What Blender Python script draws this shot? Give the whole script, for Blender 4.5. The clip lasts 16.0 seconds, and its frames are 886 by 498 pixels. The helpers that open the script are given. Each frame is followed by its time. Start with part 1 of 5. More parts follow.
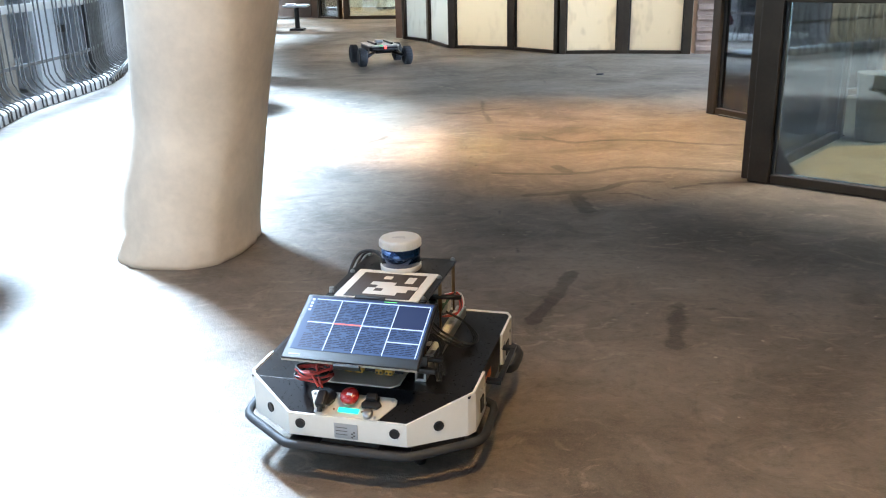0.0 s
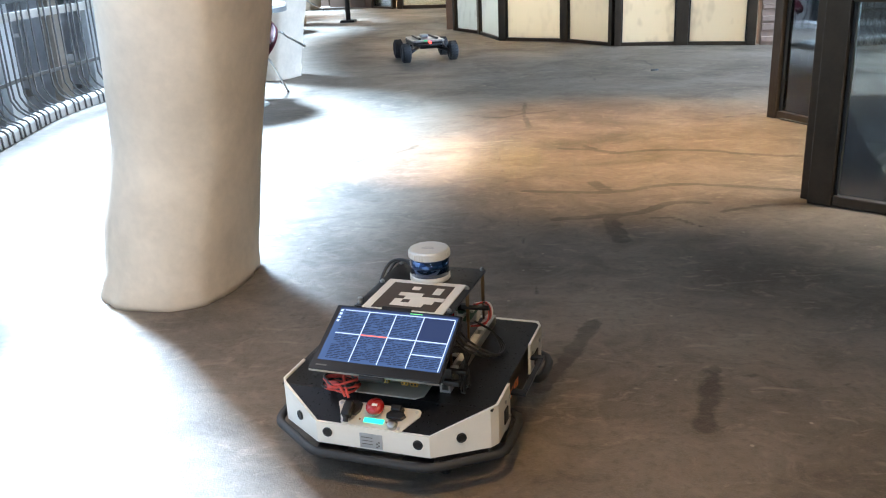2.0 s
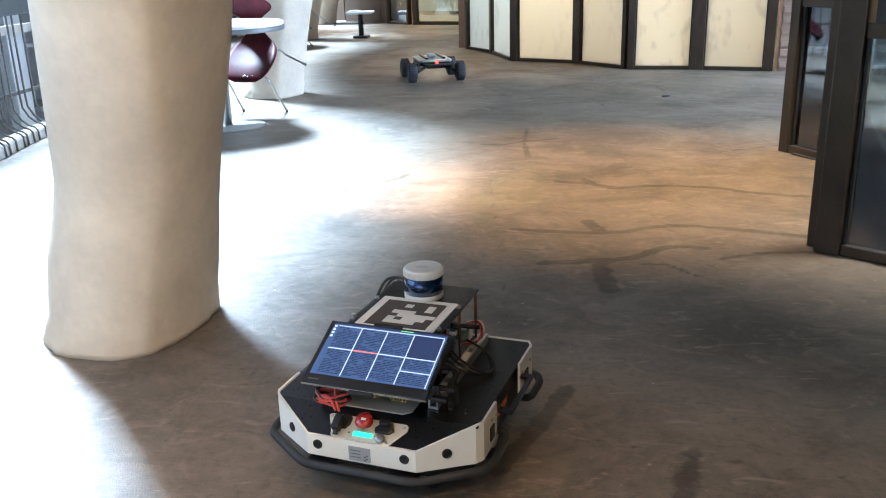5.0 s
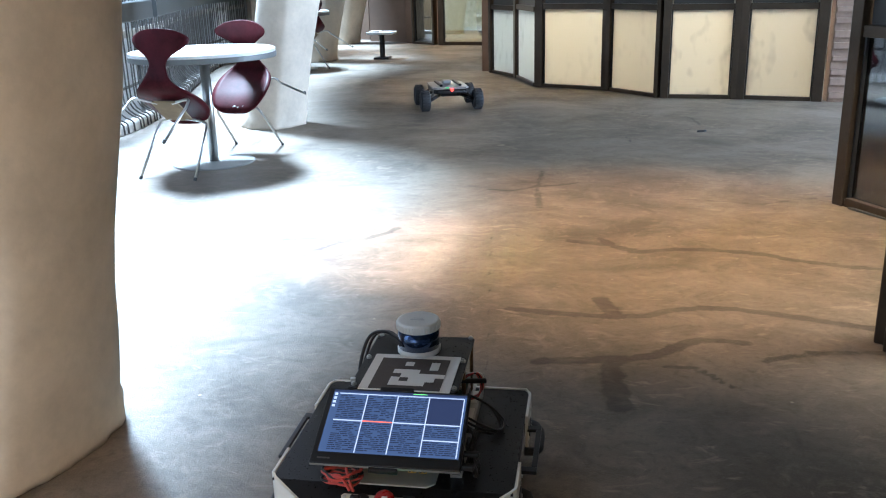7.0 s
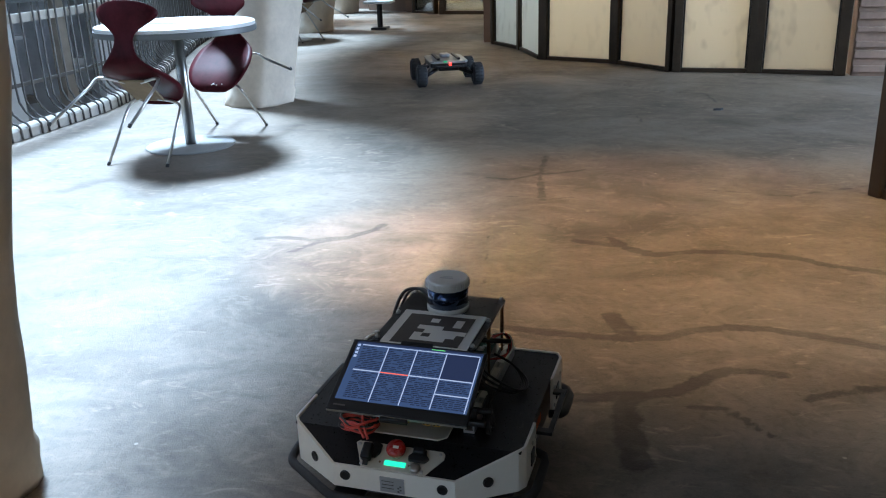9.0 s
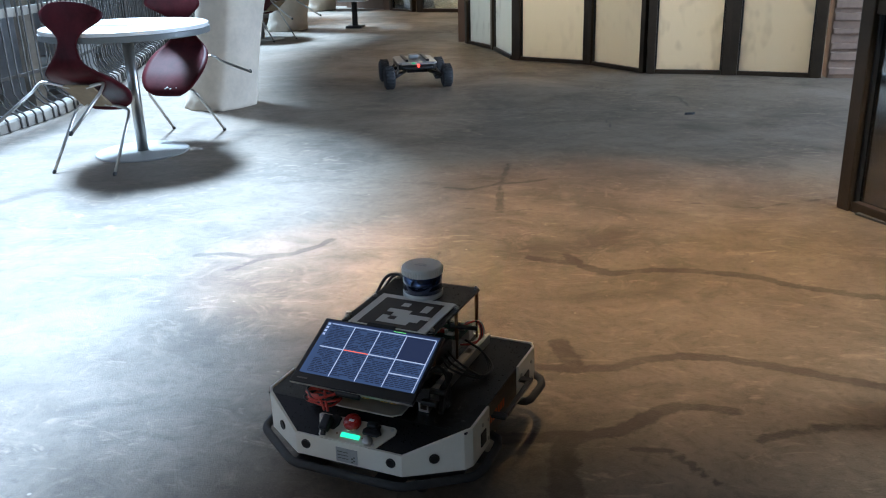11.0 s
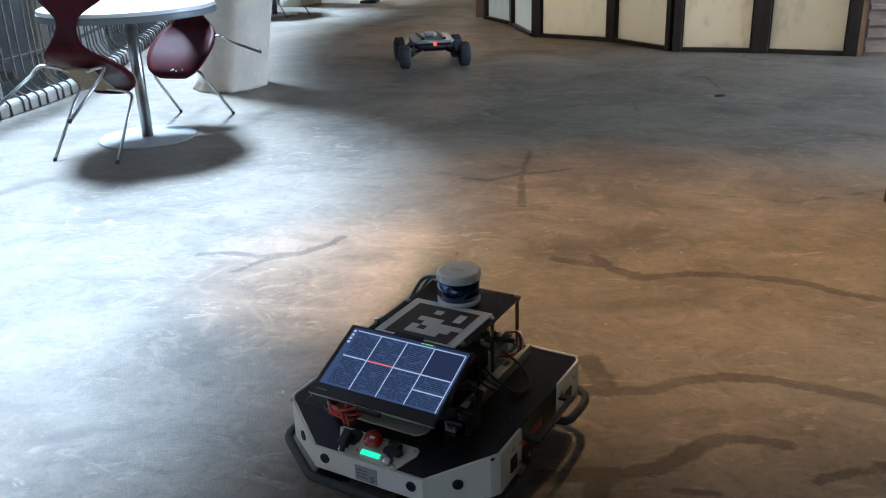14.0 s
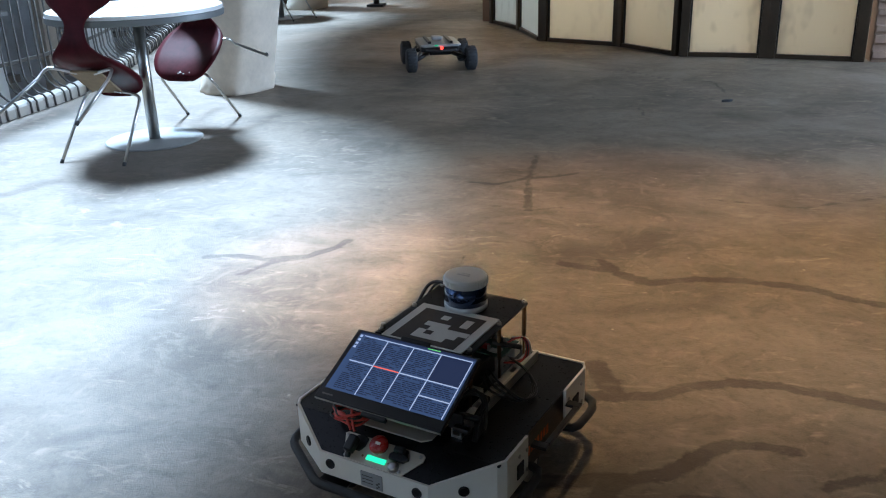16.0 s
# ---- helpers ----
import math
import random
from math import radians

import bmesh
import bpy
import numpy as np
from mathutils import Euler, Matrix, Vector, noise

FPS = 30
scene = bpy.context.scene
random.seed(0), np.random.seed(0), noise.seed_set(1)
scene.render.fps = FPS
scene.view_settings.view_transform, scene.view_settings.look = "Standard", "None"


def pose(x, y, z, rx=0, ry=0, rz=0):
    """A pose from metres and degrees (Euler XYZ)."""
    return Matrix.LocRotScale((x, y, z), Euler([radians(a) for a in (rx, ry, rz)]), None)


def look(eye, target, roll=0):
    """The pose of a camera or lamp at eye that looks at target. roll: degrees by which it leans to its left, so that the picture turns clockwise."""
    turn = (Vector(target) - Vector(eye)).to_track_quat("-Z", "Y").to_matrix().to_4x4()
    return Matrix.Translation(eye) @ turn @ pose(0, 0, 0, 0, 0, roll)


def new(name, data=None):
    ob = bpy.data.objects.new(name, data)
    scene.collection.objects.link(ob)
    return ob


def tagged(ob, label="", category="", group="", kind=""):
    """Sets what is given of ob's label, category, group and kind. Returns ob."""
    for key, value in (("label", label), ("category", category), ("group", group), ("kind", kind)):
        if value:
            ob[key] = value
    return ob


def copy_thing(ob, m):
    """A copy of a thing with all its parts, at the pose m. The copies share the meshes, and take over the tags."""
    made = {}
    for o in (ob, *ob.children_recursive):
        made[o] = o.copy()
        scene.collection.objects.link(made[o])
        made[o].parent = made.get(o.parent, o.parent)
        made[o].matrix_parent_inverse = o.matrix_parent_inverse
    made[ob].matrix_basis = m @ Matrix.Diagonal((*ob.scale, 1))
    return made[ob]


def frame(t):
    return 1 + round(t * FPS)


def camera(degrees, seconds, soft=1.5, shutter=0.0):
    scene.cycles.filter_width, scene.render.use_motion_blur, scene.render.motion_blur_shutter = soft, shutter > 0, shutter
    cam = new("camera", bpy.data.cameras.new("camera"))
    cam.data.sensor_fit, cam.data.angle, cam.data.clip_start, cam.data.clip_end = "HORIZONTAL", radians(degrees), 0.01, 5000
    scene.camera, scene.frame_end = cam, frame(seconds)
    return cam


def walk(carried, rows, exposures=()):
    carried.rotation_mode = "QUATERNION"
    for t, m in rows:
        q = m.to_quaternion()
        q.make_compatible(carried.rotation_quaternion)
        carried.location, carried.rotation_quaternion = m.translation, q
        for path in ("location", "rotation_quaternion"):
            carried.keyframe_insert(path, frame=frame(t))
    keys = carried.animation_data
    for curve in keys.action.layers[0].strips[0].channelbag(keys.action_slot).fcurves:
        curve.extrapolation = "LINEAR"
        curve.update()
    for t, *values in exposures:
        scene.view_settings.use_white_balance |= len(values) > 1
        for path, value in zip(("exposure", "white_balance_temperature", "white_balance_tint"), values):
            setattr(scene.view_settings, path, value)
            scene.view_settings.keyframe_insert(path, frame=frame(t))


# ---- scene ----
cam = camera(53.6, 16.0, 1.1)
PATH = [
    (0, (0.585, -0.443, 1.064), (0.539, 1.453, 0.428), -1.4),
    (0.5, (0.627, -0.392, 1.084), (0.565, 1.507, 0.461), -1.8),
    (1, (0.69, -0.304, 1.127), (0.591, 1.595, 0.508), -2.3),
    (1.5, (0.736, -0.147, 1.127), (0.589, 1.743, 0.49), -2.6),
    (2, (0.765, -0.049, 1.128), (0.571, 1.827, 0.463), -2.6),
    (2.5, (0.814, 0.018, 1.135), (0.578, 1.883, 0.454), -2.6),
    (3, (0.856, 0.063, 1.146), (0.597, 1.927, 0.468), -2.2),
    (3.5, (0.887, 0.096, 1.163), (0.628, 1.965, 0.501), -1.9),
    (4, (0.898, 0.102, 1.167), (0.661, 1.978, 0.516), -1.7),
    (6.5, (0.971, 0.734, 1.147), (0.706, 2.619, 0.536), -1.7),
    (7, (1.02, 0.952, 1.177), (0.7, 2.832, 0.575), -1.6),
    (7.5, (1.026, 1.083, 1.177), (0.686, 2.957, 0.569), -1.5),
    (8, (0.999, 1.246, 1.162), (0.666, 3.115, 0.533), -1.6),
    (8.5, (0.993, 1.342, 1.171), (0.666, 3.206, 0.523), -1.9),
    (9, (1.004, 1.409, 1.166), (0.675, 3.266, 0.498), -1.8),
    (11.5, (1.136, 1.649, 1.194), (0.838, 3.507, 0.515), -1.6),
    (12, (1.124, 1.683, 1.203), (0.817, 3.537, 0.518), -1.7),
    (12.5, (1.079, 1.77, 1.197), (0.772, 3.617, 0.493), -1.9),
    (13, (1.064, 1.829, 1.2), (0.754, 3.67, 0.485), -1.8),
    (13.5, (1.081, 1.858, 1.205), (0.754, 3.692, 0.48), -1.8),
    (14, (1.078, 1.863, 1.197), (0.744, 3.693, 0.464), -1.9),
    (14.5, (1.083, 1.857, 1.199), (0.75, 3.686, 0.462), -1.8),
    (15, (1.081, 1.862, 1.193), (0.745, 3.691, 0.458), -1.7),
    (15.5, (1.075, 1.864, 1.194), (0.734, 3.694, 0.462), -1.6),
    (16, (1.071, 1.866, 1.196), (0.726, 3.698, 0.471), -1.7),
]
EXPOSURES = [(0.0, 1.9), (4.0, 1.8), (6.5, 1.85), (7.5, 1.22), (8.0, 1.05), (9.0, 0.9), (11.5, 0.9), (12.5, 0.8), (16.0, 0.8)]
walk(cam, [(t, look(eye, target, roll)) for t, eye, target, roll in PATH], EXPOSURES)

# ---- world, sun and lamps ----
SUN_FROM = Vector((-0.42, 0.57, 1.0)).normalized()
world = bpy.data.worlds.new("world")
scene.world = world
world.use_nodes = True
wn, wl = world.node_tree.nodes, world.node_tree.links
sky = wn.new("ShaderNodeTexSky")
sky.sky_type, sky.sun_disc = "NISHITA", False
sky.sun_elevation = math.asin(SUN_FROM.z)
sky.sun_rotation = math.atan2(SUN_FROM.x, SUN_FROM.y)
sky.dust_density = 1.0
wl.new(sky.outputs[0], wn["Background"].inputs[0])
wn["Background"].inputs[1].default_value = 0.09

sun = new("sun", bpy.data.lights.new("sun", "SUN"))
sun.data.energy, sun.data.angle, sun.data.color = 0.7, radians(9.0), (1.0, 0.96, 0.92)
sun.matrix_world = look(SUN_FROM * 20, (0, 0, 0))


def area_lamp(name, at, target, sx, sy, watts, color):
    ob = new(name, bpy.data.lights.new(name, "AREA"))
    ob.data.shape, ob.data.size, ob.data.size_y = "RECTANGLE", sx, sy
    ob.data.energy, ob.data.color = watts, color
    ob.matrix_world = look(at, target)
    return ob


def spot_lamp(name, at, watts, color, degrees=76, blend=0.9, aim=None):
    ob = new(name, bpy.data.lights.new(name, "SPOT"))
    ob.data.energy, ob.data.color, ob.data.spot_size, ob.data.spot_blend = watts, color, radians(degrees), blend
    ob.data.shadow_soft_size = 0.08
    ob.matrix_world = look(at, aim or (at[0], at[1] + 0.001, 0))
    return ob


# large area lamp added high in the open, standing in for bright sky
area_lamp("sky_stand_in", Vector((-0.8, 5.5, 0)) + SUN_FROM * 25, (-0.8, 5.5, 0), 4.8, 4.8, 19500, (0.48, 0.715, 1.0))
WARM = (1.0, 0.69, 0.36)
# the two with y < 1 are unseen, added to brighten robot front and column
DOWNLIGHTS = [(1.25, 4.95, 235, 62), (0.9, 0.2, 80, 94), (1.5, -1.6, 175, 28), (0.05, 10.3, 55, 70), (-1.2, 14.6, 45, 76)]

# ---- materials ----
MATS = {}


def material(name, base, rough=0.5, metal=0.0, vary=0.15, scale=6.0, fine=70.0, bump=0.0, second=None, coat=0.0, rvary=0.1, spec=0.5):
    """A painted, cast or metal surface with two scales of variation."""
    m = bpy.data.materials.new(name)
    m.use_nodes = True
    n, l = m.node_tree.nodes, m.node_tree.links
    b = n["Principled BSDF"]
    tc = n.new("ShaderNodeTexCoord")
    big, small = n.new("ShaderNodeTexNoise"), n.new("ShaderNodeTexNoise")
    for t, s in ((big, scale), (small, fine)):
        t.inputs["Scale"].default_value = s
        t.inputs["Detail"].default_value = 6
        t.inputs["Roughness"].default_value = 0.6
        l.new(tc.outputs["Object"], t.inputs["Vector"])
    mix = n.new("ShaderNodeMix")
    mix.data_type = "RGBA"
    dark = second or [c * (1 - 2 * vary) for c in base]
    mix.inputs[6].default_value = (*dark, 1)
    mix.inputs[7].default_value = (*[min(1, c * (1 + vary)) for c in base], 1)
    add = n.new("ShaderNodeMath")
    add.operation = "MULTIPLY_ADD"
    add.inputs[1].default_value, add.inputs[2].default_value = 0.35, 0.0
    l.new(small.outputs[0], add.inputs[0])
    tot = n.new("ShaderNodeMath")
    tot.operation = "MULTIPLY_ADD"
    tot.inputs[1].default_value = 1.3
    l.new(big.outputs[0], tot.inputs[0])
    l.new(add.outputs[0], tot.inputs[2])
    ramp = n.new("ShaderNodeMapRange")
    ramp.inputs[1].default_value, ramp.inputs[2].default_value = 0.5, 1.15
    l.new(tot.outputs[0], ramp.inputs[0])
    l.new(ramp.outputs[0], mix.inputs[0])
    l.new(mix.outputs[2], b.inputs["Base Color"])
    rr = n.new("ShaderNodeMapRange")
    rr.inputs[3].default_value, rr.inputs[4].default_value = max(0.02, rough - rvary), min(1, rough + rvary)
    l.new(small.outputs[0], rr.inputs[0])
    l.new(rr.outputs[0], b.inputs["Roughness"])
    b.inputs["Metallic"].default_value = metal
    b.inputs["Coat Weight"].default_value = coat
    b.inputs["Specular IOR Level"].default_value = spec
    if bump:
        bp = n.new("ShaderNodeBump")
        bp.inputs["Strength"].default_value, bp.inputs["Distance"].default_value = bump, 0.01
        l.new(tot.outputs[0], bp.inputs["Height"])
        l.new(bp.outputs[0], b.inputs["Normal"])
    MATS[name] = m
    return m


def glow(name, color, strength):
    m = bpy.data.materials.new(name)
    m.use_nodes = True
    b = m.node_tree.nodes["Principled BSDF"]
    b.inputs["Base Color"].default_value = (*[c * 0.3 for c in color], 1)
    b.inputs["Emission Color"].default_value = (*color, 1)
    b.inputs["Emission Strength"].default_value = strength
    b.inputs["Roughness"].default_value = 0.35
    b.inputs["Specular IOR Level"].default_value = 0.12
    return m


def clear_glass(name, tint, gloss=0.03):
    m = bpy.data.materials.new(name)
    m.use_nodes = True
    n, l = m.node_tree.nodes, m.node_tree.links
    n.remove(n["Principled BSDF"])
    tr, gl, mx, fr = n.new("ShaderNodeBsdfTransparent"), n.new("ShaderNodeBsdfGlossy"), n.new("ShaderNodeMixShader"), n.new("ShaderNodeFresnel")
    tr.inputs[0].default_value = (*tint, 1)
    gl.inputs["Roughness"].default_value = gloss
    fr.inputs[0].default_value = 2.7
    l.new(fr.outputs[0], mx.inputs[0]), l.new(tr.outputs[0], mx.inputs[1]), l.new(gl.outputs[0], mx.inputs[2])
    l.new(mx.outputs[0], n["Material Output"].inputs[0])
    return m


def frosted(name, color, blotch=0.25):
    """Frosted film on glass: it scatters the light of the room behind; dim room shapes are painted into its colour."""
    m = bpy.data.materials.new(name)
    m.use_nodes = True
    n, l = m.node_tree.nodes, m.node_tree.links
    n.remove(n["Principled BSDF"])
    tl, df, gl = n.new("ShaderNodeBsdfTranslucent"), n.new("ShaderNodeBsdfDiffuse"), n.new("ShaderNodeBsdfGlossy")
    a, c = n.new("ShaderNodeMixShader"), n.new("ShaderNodeMixShader")
    tc, mp, ns, ns2, mr = n.new("ShaderNodeTexCoord"), n.new("ShaderNodeMapping"), n.new("ShaderNodeTexNoise"), n.new("ShaderNodeTexNoise"), n.new("ShaderNodeMapRange")
    mp.inputs["Scale"].default_value = (2.4, 2.4, 1.3)
    l.new(tc.outputs["Object"], mp.inputs[0])
    l.new(mp.outputs[0], ns.inputs["Vector"])
    l.new(tc.outputs["Object"], ns2.inputs["Vector"])
    ns.inputs["Detail"].default_value = 1
    ns2.inputs["Scale"].default_value = 1.6
    ns2.inputs["Detail"].default_value = 1
    mul = n.new("ShaderNodeMath")
    mul.operation = "ADD"
    l.new(ns.outputs[0], mul.inputs[0]), l.new(ns2.outputs[0], mul.inputs[1])
    mr.inputs[1].default_value, mr.inputs[2].default_value = 0.60, 0.92
    l.new(mul.outputs[0], mr.inputs[0])
    mix = n.new("ShaderNodeMix")
    mix.data_type = "RGBA"
    mix.inputs[6].default_value = (*[k * (1 - blotch) for k in color], 1)
    mix.inputs[7].default_value = (*color, 1)
    l.new(mr.outputs[0], mix.inputs[0])
    l.new(mix.outputs[2], tl.inputs[0])
    l.new(mix.outputs[2], df.inputs[0])
    a.inputs[0].default_value = 0.25
    l.new(tl.outputs[0], a.inputs[1]), l.new(df.outputs[0], a.inputs[2])
    gl.inputs["Roughness"].default_value = 0.22
    c.inputs[0].default_value = 0.05
    l.new(a.outputs[0], c.inputs[1]), l.new(gl.outputs[0], c.inputs[2])
    l.new(c.outputs[0], n["Material Output"].inputs[0])
    return m


def floor_material():
    """Worn, trowelled concrete: clouds, drag marks, pale scuffs, dark tyre and water marks."""
    m = bpy.data.materials.new("floor_concrete")
    m.use_nodes = True
    n, l = m.node_tree.nodes, m.node_tree.links
    b = n["Principled BSDF"]
    tc = n.new("ShaderNodeTexCoord")

    def tex(scale, detail, rough, stretch=None, warp=0.0):
        t = n.new("ShaderNodeTexNoise")
        t.inputs["Scale"].default_value, t.inputs["Detail"].default_value, t.inputs["Roughness"].default_value = scale, detail, rough
        t.inputs["Distortion"].default_value = warp
        if stretch:
            mp = n.new("ShaderNodeMapping")
            mp.inputs["Scale"].default_value, mp.inputs["Rotation"].default_value = stretch[0], (0, 0, radians(stretch[1]))
            l.new(tc.outputs["Object"], mp.inputs[0])
            l.new(mp.outputs[0], t.inputs["Vector"])
        else:
            l.new(tc.outputs["Object"], t.inputs["Vector"])
        return t.outputs[0]

    def span(v, lo, hi, a=0.0, c=1.0):
        r = n.new("ShaderNodeMapRange")
        for i, k in enumerate((lo, hi, a, c)):
            r.inputs[1 + i].default_value = k
        l.new(v, r.inputs[0])
        return r.outputs[0]

    def blend(fac, ca, cb, kind="MIX"):
        mx = n.new("ShaderNodeMix")
        mx.data_type, mx.blend_type = "RGBA", kind
        if isinstance(fac, float):
            mx.inputs[0].default_value = fac
        else:
            l.new(fac, mx.inputs[0])
        for i, c in ((6, ca), (7, cb)):
            if isinstance(c, tuple):
                mx.inputs[i].default_value = (*c, 1)
            else:
                l.new(c, mx.inputs[i])
        return mx.outputs[2]

    def times(p, q):
        k = n.new("ShaderNodeMath")
        k.operation = "MULTIPLY"
        for i, v in enumerate((p, q)):
            if isinstance(v, float):
                k.inputs[i].default_value = v
            else:
                l.new(v, k.inputs[i])
        return k.outputs[0]

    clouds = tex(1.3, 7, 0.62, None, 0.6)
    drag = tex(2.0, 7, 0.62, ((0.8, 1.7, 1.0), 24), 1.6)
    grit = tex(38.0, 5, 0.65)
    fine = tex(160.0, 3, 0.6)
    swirl = tex(5.5, 9, 0.7, None, 2.2)
    c = blend(span(clouds, 0.36, 0.66), (0.170, 0.155, 0.135), (0.345, 0.322, 0.29))
    c = blend(times(span(drag, 0.47, 0.72), 0.35), c, (0.37, 0.35, 0.32))
    c = blend(times(span(drag, 0.46, 0.30), 0.5), c, (0.10, 0.087, 0.072))
    c = blend(times(span(swirl, 0.52, 0.66), 0.46), c, (0.43, 0.40, 0.36))
    c = blend(times(span(swirl, 0.46, 0.32), 0.45), c, (0.105, 0.092, 0.078))
    c = blend(times(span(grit, 0.5, 0.68), 0.34), c, (0.08, 0.07, 0.06))
    c = blend(times(span(fine, 0.52, 0.72), 0.25), c, (0.42, 0.40, 0.37))
    scuff = times(span(tex(4.6, 9, 0.75, ((1.0, 1.7, 1.0), -25), 1.4), 0.57, 0.66), span(grit, 0.40, 0.56))
    c = blend(times(scuff, 0.7), c, (0.50, 0.46, 0.41))
    # short pale trowel strokes and sparse specks of plaster
    stroke = times(span(tex(7.0, 4, 0.55, ((0.8, 1.9, 1.0), 14), 1.6), 0.60, 0.70), span(tex(1.1, 3, 0.6), 0.42, 0.62))
    c = blend(times(stroke, 0.75), c, (0.55, 0.51, 0.46))
    vo = n.new("ShaderNodeTexVoronoi")
    vo.inputs["Scale"].default_value = 9.0
    l.new(tc.outputs["Object"], vo.inputs["Vector"])
    c = blend(times(span(vo.outputs["Distance"], 0.055, 0.035), span(tex(3.0, 2, 0.5), 0.50, 0.58)), c, (0.62, 0.60, 0.56))
    at = n.new("ShaderNodeAttribute")
    at.attribute_name = "stain"
    s = n.new("ShaderNodeMath")
    s.operation = "MULTIPLY_ADD"
    l.new(at.outputs["Fac"], s.inputs[0])
    s.inputs[1].default_value = 1.3
    l.new(span(tex(14.0, 5, 0.7), 0.3, 0.7, -0.45, 0.12), s.inputs[2])
    mark = times(times(span(s.outputs[0], 0.26, 0.52), span(tex(5.0, 6, 0.7), 0.3, 0.62, 0.5, 1.0)), 0.82)
    c = blend(mark, c, (0.052, 0.042, 0.034))
    c = blend(1.0, c, (0.66, 0.565, 0.48), "MULTIPLY")
    l.new(c, b.inputs["Base Color"])
    rr = span(clouds, 0.3, 0.7, 0.62, 0.44)
    l.new(rr, b.inputs["Roughness"])
    b.inputs["Specular IOR Level"].default_value = 0.4
    bp = n.new("ShaderNodeBump")
    bp.inputs["Strength"].default_value, bp.inputs["Distance"].default_value = 0.4, 0.004
    h = n.new("ShaderNodeMath")
    h.operation = "ADD"
    l.new(grit, h.inputs[0]), l.new(fine, h.inputs[1])
    l.new(h.outputs[0], bp.inputs["Height"])
    l.new(bp.outputs[0], b.inputs["Normal"])
    return m


M_floor = floor_material()
M_column = material("column_concrete", (0.70, 0.60, 0.485), 0.75, 0, 0.12, 3.1, 34, 0.3)
M_plaster = material("plaster", (0.50, 0.48, 0.45), 0.85, 0, 0.06, 2, 40, 0.1)
# colour of the unseen ceiling, darkened so it bounces less light down
M_ceiling = material("low_bounce_ceiling", (0.25, 0.22, 0.19), 0.85, 0, 0.08, 1.5, 30, 0.1)
M_brown_wall = material("brown_wall", (0.16, 0.10, 0.07), 0.7, 0, 0.15, 2, 40, 0.1)
M_ribbed = material("ribbed_concrete", (0.25, 0.165, 0.12), 0.8, 0, 0.2, 3, 30, 0.25)
M_bronze = material("bronze_frame", (0.065, 0.046, 0.031), 0.36, 0.55, 0.15, 5, 80, 0.02)
M_dark_panel = material("dark_panel", (0.030, 0.028, 0.027), 0.4, 0, 0.12, 3, 60)
M_bar = material("fence_steel", (0.13, 0.122, 0.115), 0.38, 0.5, 0.18, 9, 90)
M_rail = material("rail_steel", (0.60, 0.57, 0.52), 0.38, 0.35, 0.08, 7, 80)
M_slate = material("slate_panel", (0.062, 0.070, 0.074), 0.55, 0, 0.08, 2, 70, 0.05)
M_wood = material("red_lacquer", (0.080, 0.011, 0.016), 0.42, 0, 0.35, 5, 60, 0.02, coat=0.0, spec=0.09)
M_underside = material("ochre_ply", (0.26, 0.18, 0.10), 0.6, 0, 0.2, 8, 60)
M_chrome = material("brushed_steel", (0.50, 0.49, 0.47), 0.30, 1.0, 0.03, 4, 60, rvary=0.03)
M_tabletop = material("white_laminate", (0.78, 0.78, 0.76), 0.35, 0, 0.03, 3, 80)
M_edge = material("grey_edge", (0.17, 0.18, 0.18), 0.45, 0.1, 0.08, 4, 80)
M_base = material("satin_base", (0.36, 0.37, 0.36), 0.42, 0.35, 0.06, 5, 80)
M_carpet = material("ochre_carpet", (0.24, 0.155, 0.085), 0.95, 0, 0.14, 6, 180, 0.3)
M_dim_floor = material("dark_carpet", (0.075, 0.075, 0.072), 0.95, 0, 0.14, 5, 160, 0.3)
M_black = material("satin_black", (0.009, 0.009, 0.010), 0.38, 0, 0.15, 8, 120, 0.01)
M_hood = material("matt_black_hood", (0.008, 0.008, 0.009), 0.3, 0, 0.15, 7, 160, 0.02, spec=0.3)
M_rubber = material("black_rubber", (0.026, 0.027, 0.029), 0.62, 0, 0.2, 12, 140, 0.15)
M_white = material("white_enamel", (0.80, 0.77, 0.70), 0.36, 0, 0.04, 5, 90)
M_alu = material("raw_aluminium", (0.58, 0.56, 0.52), 0.38, 0.85, 0.08, 9, 120)
M_champagne = material("champagne_plate", (0.62, 0.57, 0.48), 0.42, 0.35, 0.05, 6, 120)
M_lid = material("sensor_shell", (0.60, 0.60, 0.58), 0.42, 0.25, 0.05, 7, 90)
M_lens = material("blue_sensor_window", (0.003, 0.032, 0.11), 0.05, 0.75, 0.2, 3, 30, coat=1.0, rvary=0.03)
M_paper = material("white_board", (0.70, 0.67, 0.62), 0.6, 0, 0.04, 5, 100)
M_ink = material("dark_print", (0.062, 0.047, 0.038), 0.6, 0, 0.08, 8, 100)
M_red = material("red_plastic", (0.42, 0.022, 0.018), 0.28, 0, 0.12, 8, 90, coat=0.3)
M_wire_red = material("red_wire", (0.55, 0.06, 0.045), 0.42, 0, 0.15, 30, 140)
M_wire_black = material("black_wire", (0.012, 0.012, 0.012), 0.42, 0, 0.15, 30, 140)
M_yellow = material("amber_connector", (0.62, 0.36, 0.05), 0.45, 0, 0.1, 20, 90)
M_brass = material("brass_post", (0.24, 0.15, 0.08), 0.32, 0.9, 0.1, 12, 120)
M_grey_label = material("silver_label", (0.42, 0.43, 0.44), 0.4, 0.3, 0.06, 12, 90)
M_orange = material("orange_print", (0.62, 0.13, 0.03), 0.5, 0, 0.08, 9, 90)
M_green_board = material("circuit_board", (0.03, 0.10, 0.06), 0.45, 0, 0.2, 20, 120)
